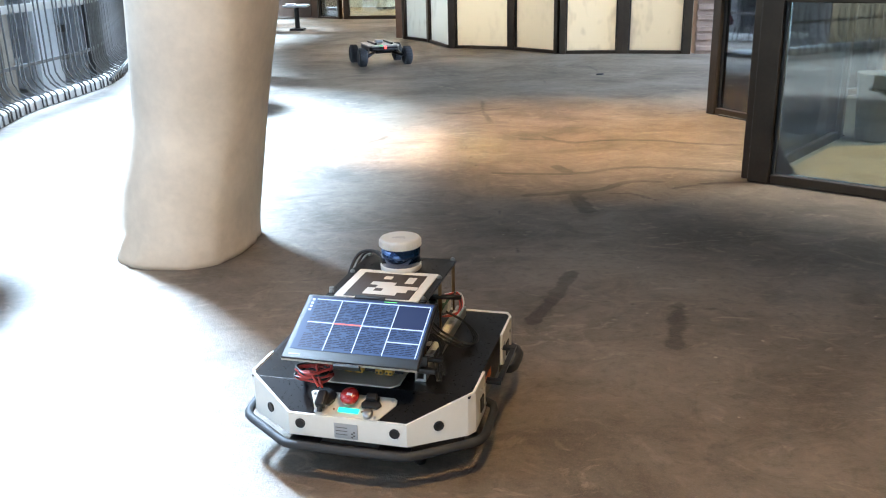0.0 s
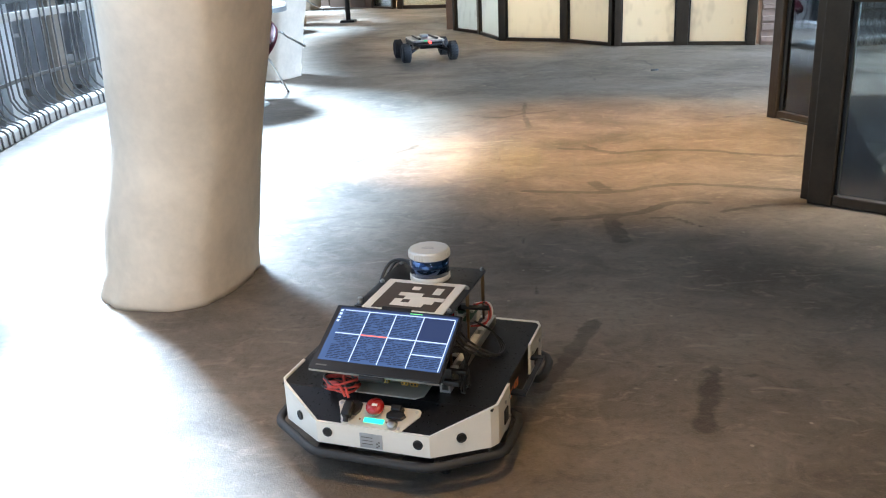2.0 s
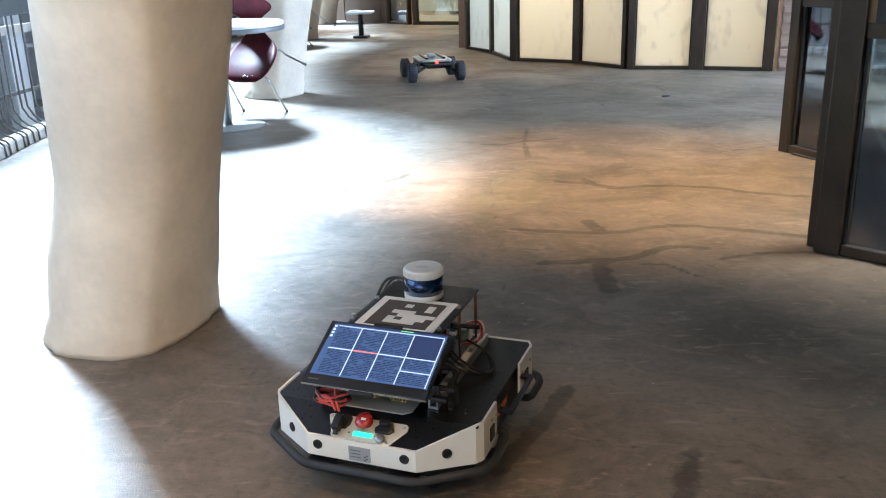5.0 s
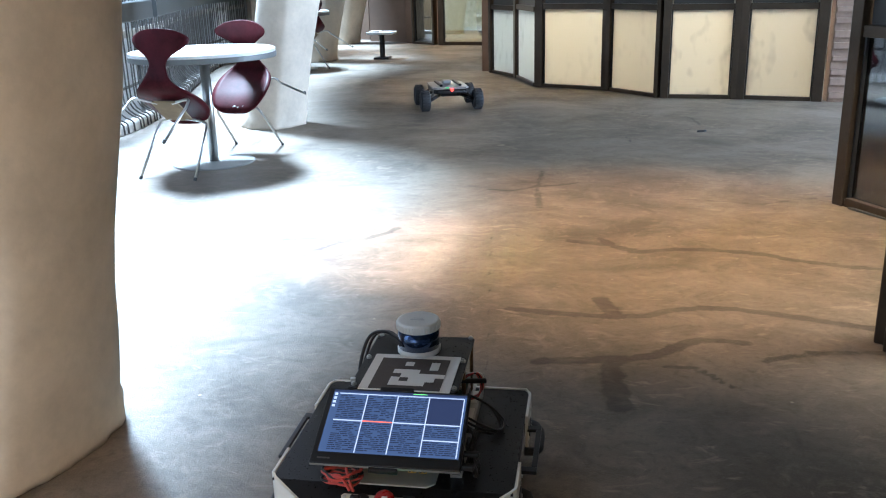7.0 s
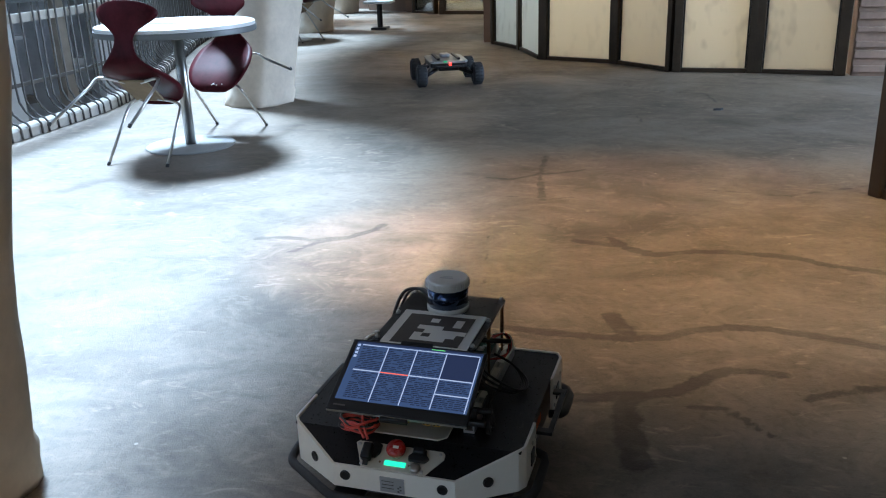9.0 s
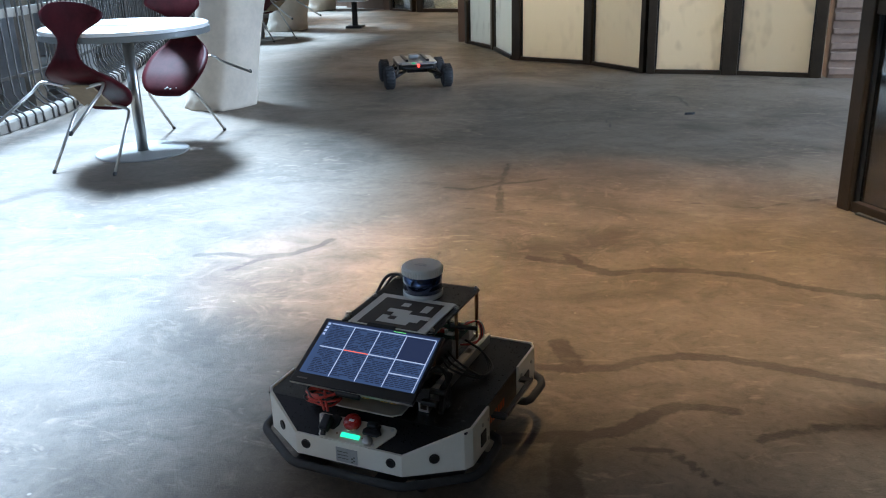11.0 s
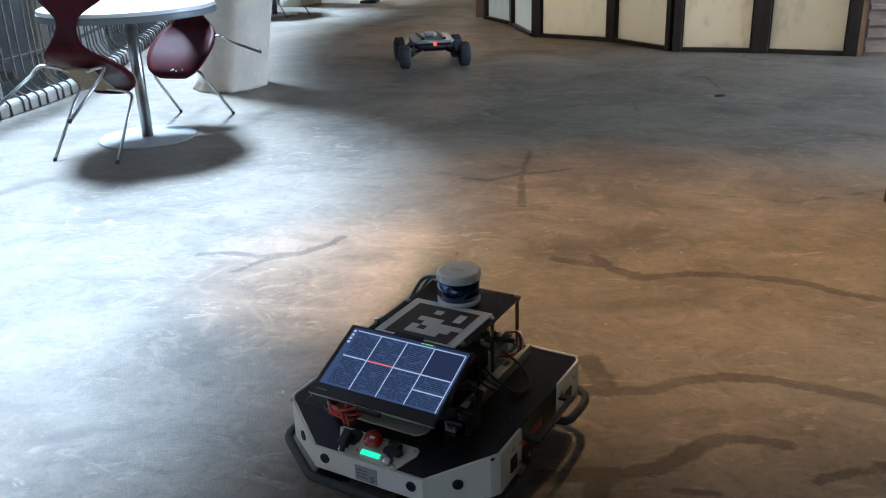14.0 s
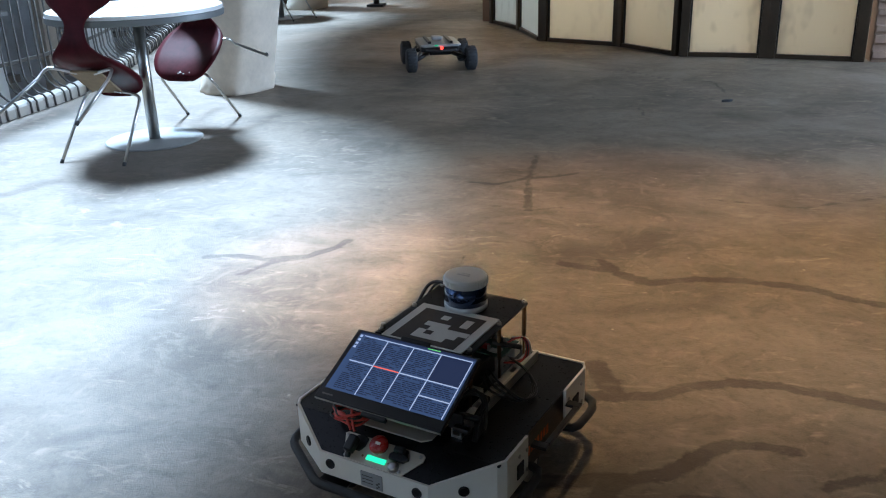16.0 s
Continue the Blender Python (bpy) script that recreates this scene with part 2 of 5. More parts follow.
M_tyre = material("rover_tyre", (0.030, 0.031, 0.034), 0.75, 0, 0.2, 14, 90, 0.2)
M_silver = material("rover_shell", (0.36, 0.37, 0.37), 0.42, 0.3, 0.06, 8, 80)
M_card = material("pale_green_card", (0.34, 0.46, 0.38), 0.5, 0, 0.08, 9, 90)
M_bin = material("dark_grey_bin", (0.10, 0.10, 0.10), 0.5, 0, 0.05, 4, 80)
M_far_light = material("far_facade", (0.78, 0.77, 0.75), 0.8, 0, 0.1, 1.2, 10, 0.1)
M_far_brick = material("far_brick", (0.42, 0.35, 0.28), 0.85, 0, 0.2, 3, 20, 0.2)
M_far_dark = material("far_dark", (0.45, 0.46, 0.48), 0.5, 0, 0.2, 2, 10)
M_glass = clear_glass("clear_glass", (0.74, 0.86, 0.86))
M_frost = frosted("frosted_glass", (0.80, 0.75, 0.64), 0.10)
# stronger blotches stand in for dim things close behind two panes
M_frost_blurred = frosted("blurred_frosted_glass", (0.80, 0.75, 0.64), 0.26)
M_teal = frosted("teal_frosted_glass", (0.74, 0.79, 0.79), 0.15)
M_led = glow("green_display", (0.02, 0.85, 0.45), 0.8)
M_screen = glow("screen_blue", (0.030, 0.055, 0.125), 0.75)
M_screen_dark = glow("screen_dark_blue", (0.014, 0.022, 0.055), 0.8)
M_line = glow("screen_line", (0.42, 0.52, 0.78), 0.5)
M_screen_text = glow("screen_text", (0.012, 0.018, 0.045), 0.6)
M_screen_red = glow("screen_red", (0.75, 0.13, 0.10), 0.7)
M_screen_green = glow("screen_green", (0.12, 0.60, 0.16), 0.7)
M_rear_red = glow("red_tail_light", (1.0, 0.04, 0.03), 3.0)
M_green_dot = glow("green_status_light", (0.02, 0.55, 0.25), 0.7)
M_lamp_face = glow("warm_lamp_face", WARM, 6.0)


# ---- mesh helpers ----
def finish(bm, smooth=False):
    bmesh.ops.recalc_face_normals(bm, faces=bm.faces)
    for f in bm.faces:
        f.smooth = smooth
    return bm


def part(name, bm, mat, parent=None, label="", smooth=False, m=None):
    """Links a bmesh as one mesh object, under a thing or a part."""
    finish(bm, smooth)
    me = bpy.data.meshes.new(name)
    bm.to_mesh(me)
    bm.free()
    me.materials.append(mat)
    ob = new(name, me)
    if parent is not None:
        ob.parent = parent
    if m is not None:
        ob.matrix_basis = m
    if label:
        tagged(ob, label)
    return ob


def thing(name, label, category, at=None, group="", kind=""):
    ob = new(name)
    ob.empty_display_size = 0.1
    if at is not None:
        ob.matrix_basis = at
    return tagged(ob, label, category, group, kind)


def box(x0, x1, y0, y1, z0, z1, bevel=0.0, bm=None, segs=2):
    own = bmesh.new()
    bmesh.ops.create_cube(own, size=1.0, matrix=Matrix.LocRotScale(((x0 + x1) / 2, (y0 + y1) / 2, (z0 + z1) / 2), None, (x1 - x0, y1 - y0, z1 - z0)))
    if bevel:
        bmesh.ops.bevel(own, geom=own.edges[:], offset=bevel, segments=segs, affect="EDGES", profile=0.5)
    return join(bm, own)


def join(bm, own):
    if bm is None:
        return own
    me = bpy.data.meshes.new("tmp")
    own.to_mesh(me)
    own.free()
    bm.from_mesh(me)
    bpy.data.meshes.remove(me)
    return bm


def lathe(profile, seg=32, at=(0, 0, 0), bm=None, turn=None):
    """Turned shape from (radius, height) pairs, round z."""
    own = bmesh.new()
    rings = []
    for r, z in profile:
        rings.append([own.verts.new((r * math.cos(2 * math.pi * i / seg), r * math.sin(2 * math.pi * i / seg), z)) for i in range(seg)])
    for a, b in zip(rings, rings[1:]):
        for i in range(seg):
            own.faces.new((a[i], a[(i + 1) % seg], b[(i + 1) % seg], b[i]))
    own.faces.new(rings[0][::-1])
    own.faces.new(rings[-1])
    m = Matrix.Translation(at)
    if turn is not None:
        m = m @ turn
    own.transform(m)
    return join(bm, own)


def smooth_path(points, n=8, closed=False):
    """Catmull-Rom through the points."""
    p = [Vector(q) for q in points]
    out = []
    k = len(p)
    for i in range(k if closed else k - 1):
        a, b, c, d = (p[(i + j - 1) % k] if closed else p[min(max(i + j - 1, 0), k - 1)] for j in range(4))
        for s in range(n):
            t = s / n
            out.append(0.5 * (2 * b + (c - a) * t + (2 * a - 5 * b + 4 * c - d) * t * t + (3 * b - a - 3 * c + d) * t ** 3))
    if not closed:
        out.append(p[-1])
    return out


def tube(points, r, seg=8, bm=None, closed=False, flat=1.0):
    own = bmesh.new()
    p = [Vector(q) for q in points]
    n = len(p)
    rings = []
    up = None
    for i in range(n):
        a, b = (p[(i - 1) % n], p[(i + 1) % n]) if closed else (p[max(i - 1, 0)], p[min(i + 1, n - 1)])
        d = (b - a).normalized()
        if up is None:
            up = d.orthogonal().normalized()
        up = (up - d * up.dot(d)).normalized()
        side = d.cross(up)
        rings.append([own.verts.new(p[i] + r * (math.cos(2 * math.pi * j / seg) * up + flat * math.sin(2 * math.pi * j / seg) * side)) for j in range(seg)])
    for i in range(n if closed else n - 1):
        a, b = rings[i], rings[(i + 1) % n]
        for j in range(seg):
            own.faces.new((a[j], a[(j + 1) % seg], b[(j + 1) % seg], b[j]))
    if not closed:
        own.faces.new(rings[0][::-1])
        own.faces.new(rings[-1])
    return join(bm, own)


def prism(poly, z0, z1, bm=None, bevel=0.0):
    """A flat polygon (x, y) given thickness; z0 and z1 may be functions of (x, y)."""
    own = bmesh.new()
    f0 = z0 if callable(z0) else (lambda x, y: z0)
    f1 = z1 if callable(z1) else (lambda x, y: z1)
    lo = [own.verts.new((x, y, f0(x, y))) for x, y in poly]
    hi = [own.verts.new((x, y, f1(x, y))) for x, y in poly]
    own.faces.new(lo[::-1])
    own.faces.new(hi)
    k = len(poly)
    for i in range(k):
        own.faces.new((lo[i], lo[(i + 1) % k], hi[(i + 1) % k], hi[i]))
    bmesh.ops.recalc_face_normals(own, faces=own.faces)
    if bevel:
        bmesh.ops.bevel(own, geom=own.edges[:], offset=bevel, segments=2, affect="EDGES", profile=0.5)
    return join(bm, own)


def slab(p0, p1, thick, z0, z1, bm=None, bevel=0.0, shift=0.0):
    """An upright slab along p0-p1 (x, y), thick across; shift moves it to the left of that way."""
    a, b = Vector((*p0, 0)), Vector((*p1, 0))
    d = (b - a).normalized()
    w = Vector((-d.y, d.x, 0))
    o = w * shift
    h = w * thick / 2
    poly = [(a + o - h)[:2], (b + o - h)[:2], (b + o + h)[:2], (a + o + h)[:2]]
    return prism(poly, z0, z1, bm, bevel)


def lerp2(p, q, t):
    return (p[0] + (q[0] - p[0]) * t, p[1] + (q[1] - p[1]) * t)



# ---- the place ----
# line of the guard rail at the floor's edge
RAIL_LINE = smooth_path([(-3.6, -2.9, 0), (-3.0, -1.2, 0), (-2.55, 0.5, 0), (-2.38, 2.0, 0), (-2.36, 3.2, 0), (-2.42, 4.3, 0), (-2.52, 5.1, 0), (-2.68, 6.1, 0), (-2.66, 6.9, 0), (-2.64, 7.5, 0), (-2.72, 8.1, 0), (-2.98, 9.1, 0), (-3.45, 10.6, 0), (-3.85, 11.9, 0), (-4.1, 13.0, 0), (-4.3, 15.0, 0), (-4.6, 19.0, 0)], 10)
EDGE = [(-3.62, -3.0)] + [(p.x, p.y) for p in RAIL_LINE]

# dark marks on the concrete: width, darkness, way
MARKS = [
    (0.022, 0.85, [(0.95, 4.79), (1.13, 4.74), (1.25, 4.65), (1.41, 4.70), (1.58, 4.70), (1.76, 4.66), (1.87, 4.59), (2.06, 4.52), (2.4, 4.45)]),
    (0.026, 0.75, [(1.09, 4.84), (1.14, 4.74), (1.21, 4.66)]),
    (0.022, 0.85, [(0.75, 3.93), (0.95, 3.90), (1.13, 3.89), (1.24, 3.91), (1.31, 3.96), (1.43, 4.0), (1.56, 4.0), (1.70, 3.96), (1.86, 3.90), (2.2, 3.8)]),
    (0.030, 0.85, [(1.08, 4.06), (1.11, 3.97), (1.135, 3.90)]),
    (0.024, 0.85, [(0.88, 3.49), (0.99, 3.51), (1.13, 3.53), (1.25, 3.57), (1.31, 3.64), (1.38, 3.70)]),
    (0.016, 0.95, [(1.40, 3.715), (1.45, 3.712), (1.55, 3.695)]),
    (0.033, 0.95, [(1.11, 3.49), (1.11, 3.34), (1.13, 3.21)]),
    (0.014, 0.70, [(1.27, 3.49), (1.36, 3.49), (1.41, 3.43), (1.46, 3.36)]),
    (0.020, 0.65, [(1.58, 3.56), (1.66, 3.61), (1.79, 3.65), (2.0, 3.66)]),
    (0.020, 0.75, [(-0.37, 4.71), (-0.29, 4.74), (-0.13, 4.72), (0.01, 4.76), (0.09, 4.86), (0.12, 4.94)]),
    (0.018, 0.70, [(-0.17, 4.57), (-0.10, 4.69), (-0.02, 4.73)]),
]
MARKS += [
    (0.016, 0.80, [(0.48, 5.75), (0.61, 5.73), (0.74, 5.84), (0.86, 5.87), (0.96, 5.93)]),
    (0.022, 0.62, [(0.75, 6.23), (0.74, 5.86), (0.78, 5.40)]),
    (0.015, 0.55, [(0.62, 5.42), (0.78, 5.36), (0.92, 5.42)]),
    (0.026, 0.80, [(0.79, 2.02), (0.88, 2.22), (0.96, 2.44)]),
    (0.034, 0.60, [(1.18, 1.82), (1.21, 1.96), (1.26, 2.12)]),
    (0.015, 0.70, [(1.20, 8.76), (1.52, 8.40), (1.83, 8.29), (1.88, 7.89)]),
    (0.016, 0.55, [(1.0, 7.7), (1.3, 7.4), (1.32, 7.2)]),
    (0.015, 0.5, [(1.95, 7.5), (2.3, 7.3), (2.9, 7.4)]),
    (0.021, 0.5, [(1.5, 5.6), (1.9, 5.5), (2.3, 5.7)]),
    (0.005, 0.55, [(-0.08, 2.55), (0.10, 2.45), (0.84, 2.22), (1.16, 2.14), (1.5, 2.07), (2.6, 1.85)]),
    (0.005, 0.5, [(0.56, 5.15), (0.64, 4.29), (0.74, 3.28), (0.80, 2.6)]),
    (0.005, 0.45, [(-2.4, 7.9), (-0.6, 7.6), (1.1, 7.3), (3.2, 7.15)]),
]


def stain_at(x, y):
    v = 0.0
    for w, k, way in MARKS:
        for (ax, ay), (bx, by) in zip(way, way[1:]):
            dx, dy = bx - ax, by - ay
            t = max(0.0, min(1.0, ((x - ax) * dx + (y - ay) * dy) / (dx * dx + dy * dy)))
            d = math.hypot(x - ax - t * dx, y - ay - t * dy) / w
            if d < 2.2:
                v = max(v, k * math.exp(-d * d * 0.7))
    return v


def build_floor():
    """One slab whose outer edge follows the rail; finer where the marks are."""
    xs = [-6.5 + 0.25 * i for i in range(23)] + [-0.75 + 0.022 * i for i in range(1, 170)] + [3.0 + 0.3 * i for i in range(1, 14)]
    ys = [-3.0 + 0.4 * i for i in range(12)] + [1.5 + 0.024 * i for i in range(1, 216)] + [6.7 + 0.05 * i for i in range(1, 50)] + [9.2 + 0.4 * i for i in range(1, 30)]
    edge_y, edge_x = [p[1] for p in EDGE], [p[0] for p in EDGE]
    verts, vals = [], []
    for y in ys:
        ex = float(np.interp(y, edge_y, edge_x)) - 0.16
        for x in xs:
            verts.append((max(x, ex), y, 0.0))
            vals.append(stain_at(x, y) if -0.8 < x < 3.2 and 1.4 < y < 9.3 else 0.0)
    nx = len(xs)
    faces = []
    for j in range(len(ys) - 1):
        for i in range(nx - 1):
            a, b = j * nx + i, j * nx + i + 1
            if verts[b][0] - verts[a][0] > 1e-5 or verts[b + nx][0] - verts[a + nx][0] > 1e-5:
                faces.append((a, b, b + nx, a + nx))
    me = bpy.data.meshes.new("floor")
    me.from_pydata(verts, [], faces)
    at = me.attributes.new("stain", "FLOAT", "POINT")
    at.data.foreach_set("value", vals)
    me.materials.append(M_floor)
    ob = new("floor", me)
    tagged(ob, "worn brownish concrete floor with dark drag marks", "floor", kind="structure")
    # slab edge under the rail
    own = bmesh.new()
    pts = [(x - 0.16, y) for x, y in EDGE]
    rows = [[own.verts.new((x + dx, y, z)) for x, y in pts] for dx, z in ((0, -0.004), (0, -0.35), (0.6, -0.36))]
    for a, b in zip(rows, rows[1:]):
        for i in range(len(pts) - 1):
            own.faces.new((a[i], a[i + 1], b[i + 1], b[i]))
    part("slab_edge", own, M_plaster, ob)
    return ob


floor = build_floor()


# unseen ceiling slab over the deck; its edge is drawn to place the floor's shade
CEIL_Z = 3.0
SHADE_EDGE = [(-0.3, -3.0), (-0.85, 1.5), (-1.0, 2.84), (-1.22, 3.74), (-1.50, 4.6), (-1.50, 5.1), (-1.42, 5.7), (-1.32, 6.34), (-1.2, 6.94), (-1.22, 7.3), (-1.5, 7.9), (-2.15, 8.6), (-2.6, 9.6), (-2.9, 10.6), (-3.1, 11.8), (-2.8, 13.0), (-2.65, 14.2), (-2.9, 15.2), (-3.4, 16.0), (-3.8, 20.8)]
part("ceiling", prism(SHADE_EDGE + [(6.9, 20.8), (6.9, -3.0)], CEIL_Z, CEIL_Z + 0.35), M_ceiling)
tagged(bpy.data.objects["ceiling"], "unseen ceiling slab, its edge drawn to shade the deck", "ceiling", kind="structure")


def wall(name, p0, p1, z0, z1, mat, label, thick=0.2):
    return tagged(part(name, slab(p0, p1, thick, z0, z1), mat), label, "wall", kind="structure")


wall("wall_south", (-3.7, -3.1), (6.9, -3.1), 0, CEIL_Z, M_plaster, "plain plaster wall closing the deck")
wall("wall_east", (7.0, -3.0), (7.0, 6.7), 0, CEIL_Z, M_plaster, "plain plaster wall closing the rooms")
wall("wall_east", (7.0, 9.0), (7.0, 20.8), 0, CEIL_Z, M_plaster, "plain plaster wall closing the rooms")
area_lamp("daylight_opening", (6.95, 7.85, 1.5), (2.0, 7.6, 0.6), 2.2, 2.8, 360, (0.50, 0.70, 1.0))
wall("wall_north", (-6.5, 20.9), (6.9, 20.9), 0, CEIL_Z, M_brown_wall, "dim brown wall at the end of the deck")


def ribbed_wall(p0, p1):
    ob = wall("wall_ribbed", p0, p1, 0, CEIL_Z, M_ribbed, "ribbed brown concrete wall beside the glazing", 0.18)
    d = (Vector(p1) - Vector(p0)).normalized()
    w = Vector((d.y, -d.x))
    for i in range(14):
        z = 0.03 + i * 0.105 + 0.01 * math.sin(i * 2.3)
        a, b = Vector(p0) + w * 0.10, Vector(p1) + w * 0.10
        part("rib", slab(a[:], b[:], 0.03, z, z + 0.055 + 0.012 * math.sin(i * 1.7), None, 0.008), M_ribbed, ob)
    return ob


ribbed_wall((3.09, 9.22), (6.9, 9.05))


def glazed_bay(n, p0, p1, pane_mat, label, post0=0.07, post1=0.0, pane_top=0.79, upper=True, base=0.035, deep=0.09, thin=0.012, upper_mat=None):
    """One framed glass bay from p0 to p1: posts, sill, transom, lower and upper pane."""
    ob = thing(f"window_{n}", label, "window", kind="structure")
    L = (Vector(p1) - Vector(p0)).length
    top = CEIL_Z
    if post0:
        part("post", slab(p0, lerp2(p0, p1, post0 / L), deep, 0, top, None, 0.006), M_bronze, ob)
    if post1:
        part("post", slab(lerp2(p0, p1, 1 - post1 / L), p1, deep, 0, top, None, 0.006), M_bronze, ob)
    a, b = lerp2(p0, p1, (post0 + 0.001) / L), lerp2(p0, p1, 1 - (post1 + 0.001) / L)
    part("sill", slab(a, b, deep * 0.75, 0, base, None, 0.004), M_bronze, ob)
    part("transom", slab(a, b, deep * 0.75, pane_top, pane_top + 0.055, None, 0.004), M_bronze, ob)
    # bead round the lower pane
    for q0, q1 in ((a, lerp2(a, b, 0.014 / L)), (lerp2(a, b, 1 - 0.014 / L), b)):
        part("glazing_bead", slab(q0, q1, deep * 0.45, base, pane_top, None, 0.002), M_black, ob)
    g0, g1 = lerp2(a, b, 0.016 / L), lerp2(a, b, 1 - 0.016 / L)
    pane = part("pane", slab(g0, g1, thin, base + 0.001, pane_top - 0.001), pane_mat, ob)
    pane.visible_shadow = pane_mat is not M_glass
    if upper:
        part("upper_panel", slab(g0, g1, thin, pane_top + 0.056, top - 0.002), upper_mat or M_dark_panel, ob)
    return ob


# far rooms with lit frosted glazing
FAR = [(-0.15, 11.72), (0.20, 11.17), (0.47, 10.34), (1.20, 9.99), (1.68, 9.44), (2.35, 9.35), (3.05, 9.16)]
glazed_bay(1, FAR[0], FAR[1], M_teal, "bronze-framed bay with pale teal frosted glass", 0.06, 0.0, 0.74)
glazed_bay(2, FAR[1], FAR[2], M_teal, "bronze-framed bay with pale teal frosted glass", 0.09, 0.0, 0.76)
glazed_bay(3, FAR[2], FAR[3], M_frost, "bronze-framed bay with lit cream frosted glass", 0.09, 0.05)
glazed_bay(4, FAR[3], FAR[4], M_frost, "bronze-framed bay with lit cream frosted glass", 0.06, 0.05)
glazed_bay(5, FAR[4], FAR[5], M_frost_blurred, "bronze-framed bay with lit frosted glass, blurred shapes painted in", 0.07, 0.06)
glazed_bay(6, FAR[5], FAR[6], M_frost_blurred, "bronze-framed bay with lit frosted glass, blurred shapes painted in", 0.07, 0.09)
wall("wall_room_side", (-0.22, 11.85), (-0.40, 15.65), 0, CEIL_Z, M_brown_wall, "brown side wall of the lit room", 0.12)
wall("wall_room_back", (-0.40, 15.72), (6.9, 14.2), 0, CEIL_Z, M_plaster, "pale back wall of the lit room", 0.12)
area_lamp("room_ceiling_lamp", (1.9, 11.3, 2.75), (1.7, 9.9, 0.2), 3.2, 0.8, 74, (1.0, 0.95, 0.86))
area_lamp("room_corner_lamp", (0.7, 12.3, 2.75), (0.2, 11.2, 0.3), 0.8, 0.8, 24, (0.92, 1.0, 1.0))

# the far shop front at the end of the deck
glazed_bay(7, (-2.02, 16.4), (-1.56, 15.98), M_glass, "dark-framed clear glass door leaf", 0.05, 0.05, 1.9, False)
glazed_bay(8, (-1.50, 15.95), (-0.42, 15.72), M_glass, "bronze-framed shop window with a lit room behind", 0.10, 0.04, 1.9, False, 0.06)
tagged(part("shop_floor", prism([(-1.95, 16.5), (-1.45, 16.02), (-0.45, 15.8), (1.5, 17.0), (1.5, 19.5), (-1.95, 19.5)], 0.004, 0.02), M_carpet), "ochre carpet of the lit shop", "carpet", kind="structure")
wall("wall_shop_back", (-2.1, 19.6), (2.0, 19.6), 0, CEIL_Z, M_plaster, "pale back wall of the lit shop", 0.12)
wall("wall_shop_side", (-2.12, 16.52), (-2.12, 19.5), 0, CEIL_Z, M_brown_wall, "brown side wall of the shop", 0.12)
area_lamp("shop_ceiling_lamp", (-0.6, 17.8, 2.8), (-0.6, 17.8, 0), 2.2, 1.4, 90, (1.0, 0.88, 0.70))
for x0, x1, y in ((-3.75, -3.0, 17.9), (-2.9, -2.16, 17.2)):
    wall("wall_pier", (x0, y), (x1, y - 0.35), 0, CEIL_Z, M_brown_wall, "reddish brown wall pier at the end of the deck", 0.3)

def display_drum(x, y, r, h):
    ob = thing("display_drum", "round white display drum on the shop's ochre carpet", "plinth", Matrix.Translation((x, y, 0.021)))
    part("plinth_foot", lathe([(r - 0.03, 0.0), (r - 0.03, 0.05)], 40), M_black, ob, "dark recessed foot")
    part("body", lathe([(r - 0.004, 0.051), (r, 0.055), (r, h - 0.01), (r - 0.01, h)], 40), M_tabletop, ob)


display_drum(-0.93, 18.55, 0.25, 0.75)

# clear glazing of the near room
NEAR = [(2.295, 5.56), (2.76, 4.66), (1.98, 3.71), (3.33, 2.63), (4.6, 1.6)]
glazed_bay(9, NEAR[0], NEAR[1], M_glass, "dark-framed clear glass bay reflecting the deck", 0.07, 0.05, 0.83, True, 0.045, 0.10)
glazed_bay(10, NEAR[2], NEAR[1], M_glass, "dark-framed clear glass bay beside the corner post", 0.06, 0.05, 0.83, True, 0.045, 0.10)
glazed_bay(11, NEAR[2], NEAR[3], M_glass, "dark-framed clear glass bay reflecting the fence", 0.10, 0.07, 0.83, True, 0.045, 0.10)
glazed_bay(12, NEAR[3], NEAR[4], M_glass, "dark-framed clear glass bay reflecting the deck", 0.07, 0.07, 0.83, True, 0.045, 0.10)
glazed_bay(13, (3.7, 6.35), NEAR[0], M_glass, "dark-framed clear glass bay facing the ribbed wall", 0.07, 0.0, 0.83, True, 0.045, 0.10)
wall("wall_near_room", (3.75, 6.36), (6.9, 6.6), 0, CEIL_Z, M_ribbed, "dim brown wall of the near room", 0.14)
wall("wall_near_south", (4.65, 1.55), (6.9, 1.2), 0, CEIL_Z, M_ribbed, "dim brown wall of the near room", 0.14)
tagged(part("room_carpet", prism([(2.30, 5.42), (2.72, 4.72), (2.83, 4.66), (2.06, 3.72), (3.34, 2.70), (4.6, 1.72), (6.8, 1.4), (6.8, 6.5), (3.78, 6.25)], 0.003, 0.012), M_dim_floor), "dark grey carpet of the near room", "carpet", kind="structure")
tagged(part("carpet_square", prism([(2.12, 3.73), (2.62, 4.34), (3.6, 4.34), (4.4, 3.3), (4.4, 2.0), (3.40, 2.76)], 0.0125, 0.019), M_carpet), "ochre carpet square behind the glass", "carpet")

# unseen lamp added to brighten the room behind the clear glass
area_lamp("near_room_fill", (3.9, 3.9, 2.9), (3.6, 3.8, 0), 1.8, 1.2, 80, (1.0, 0.93, 0.82))

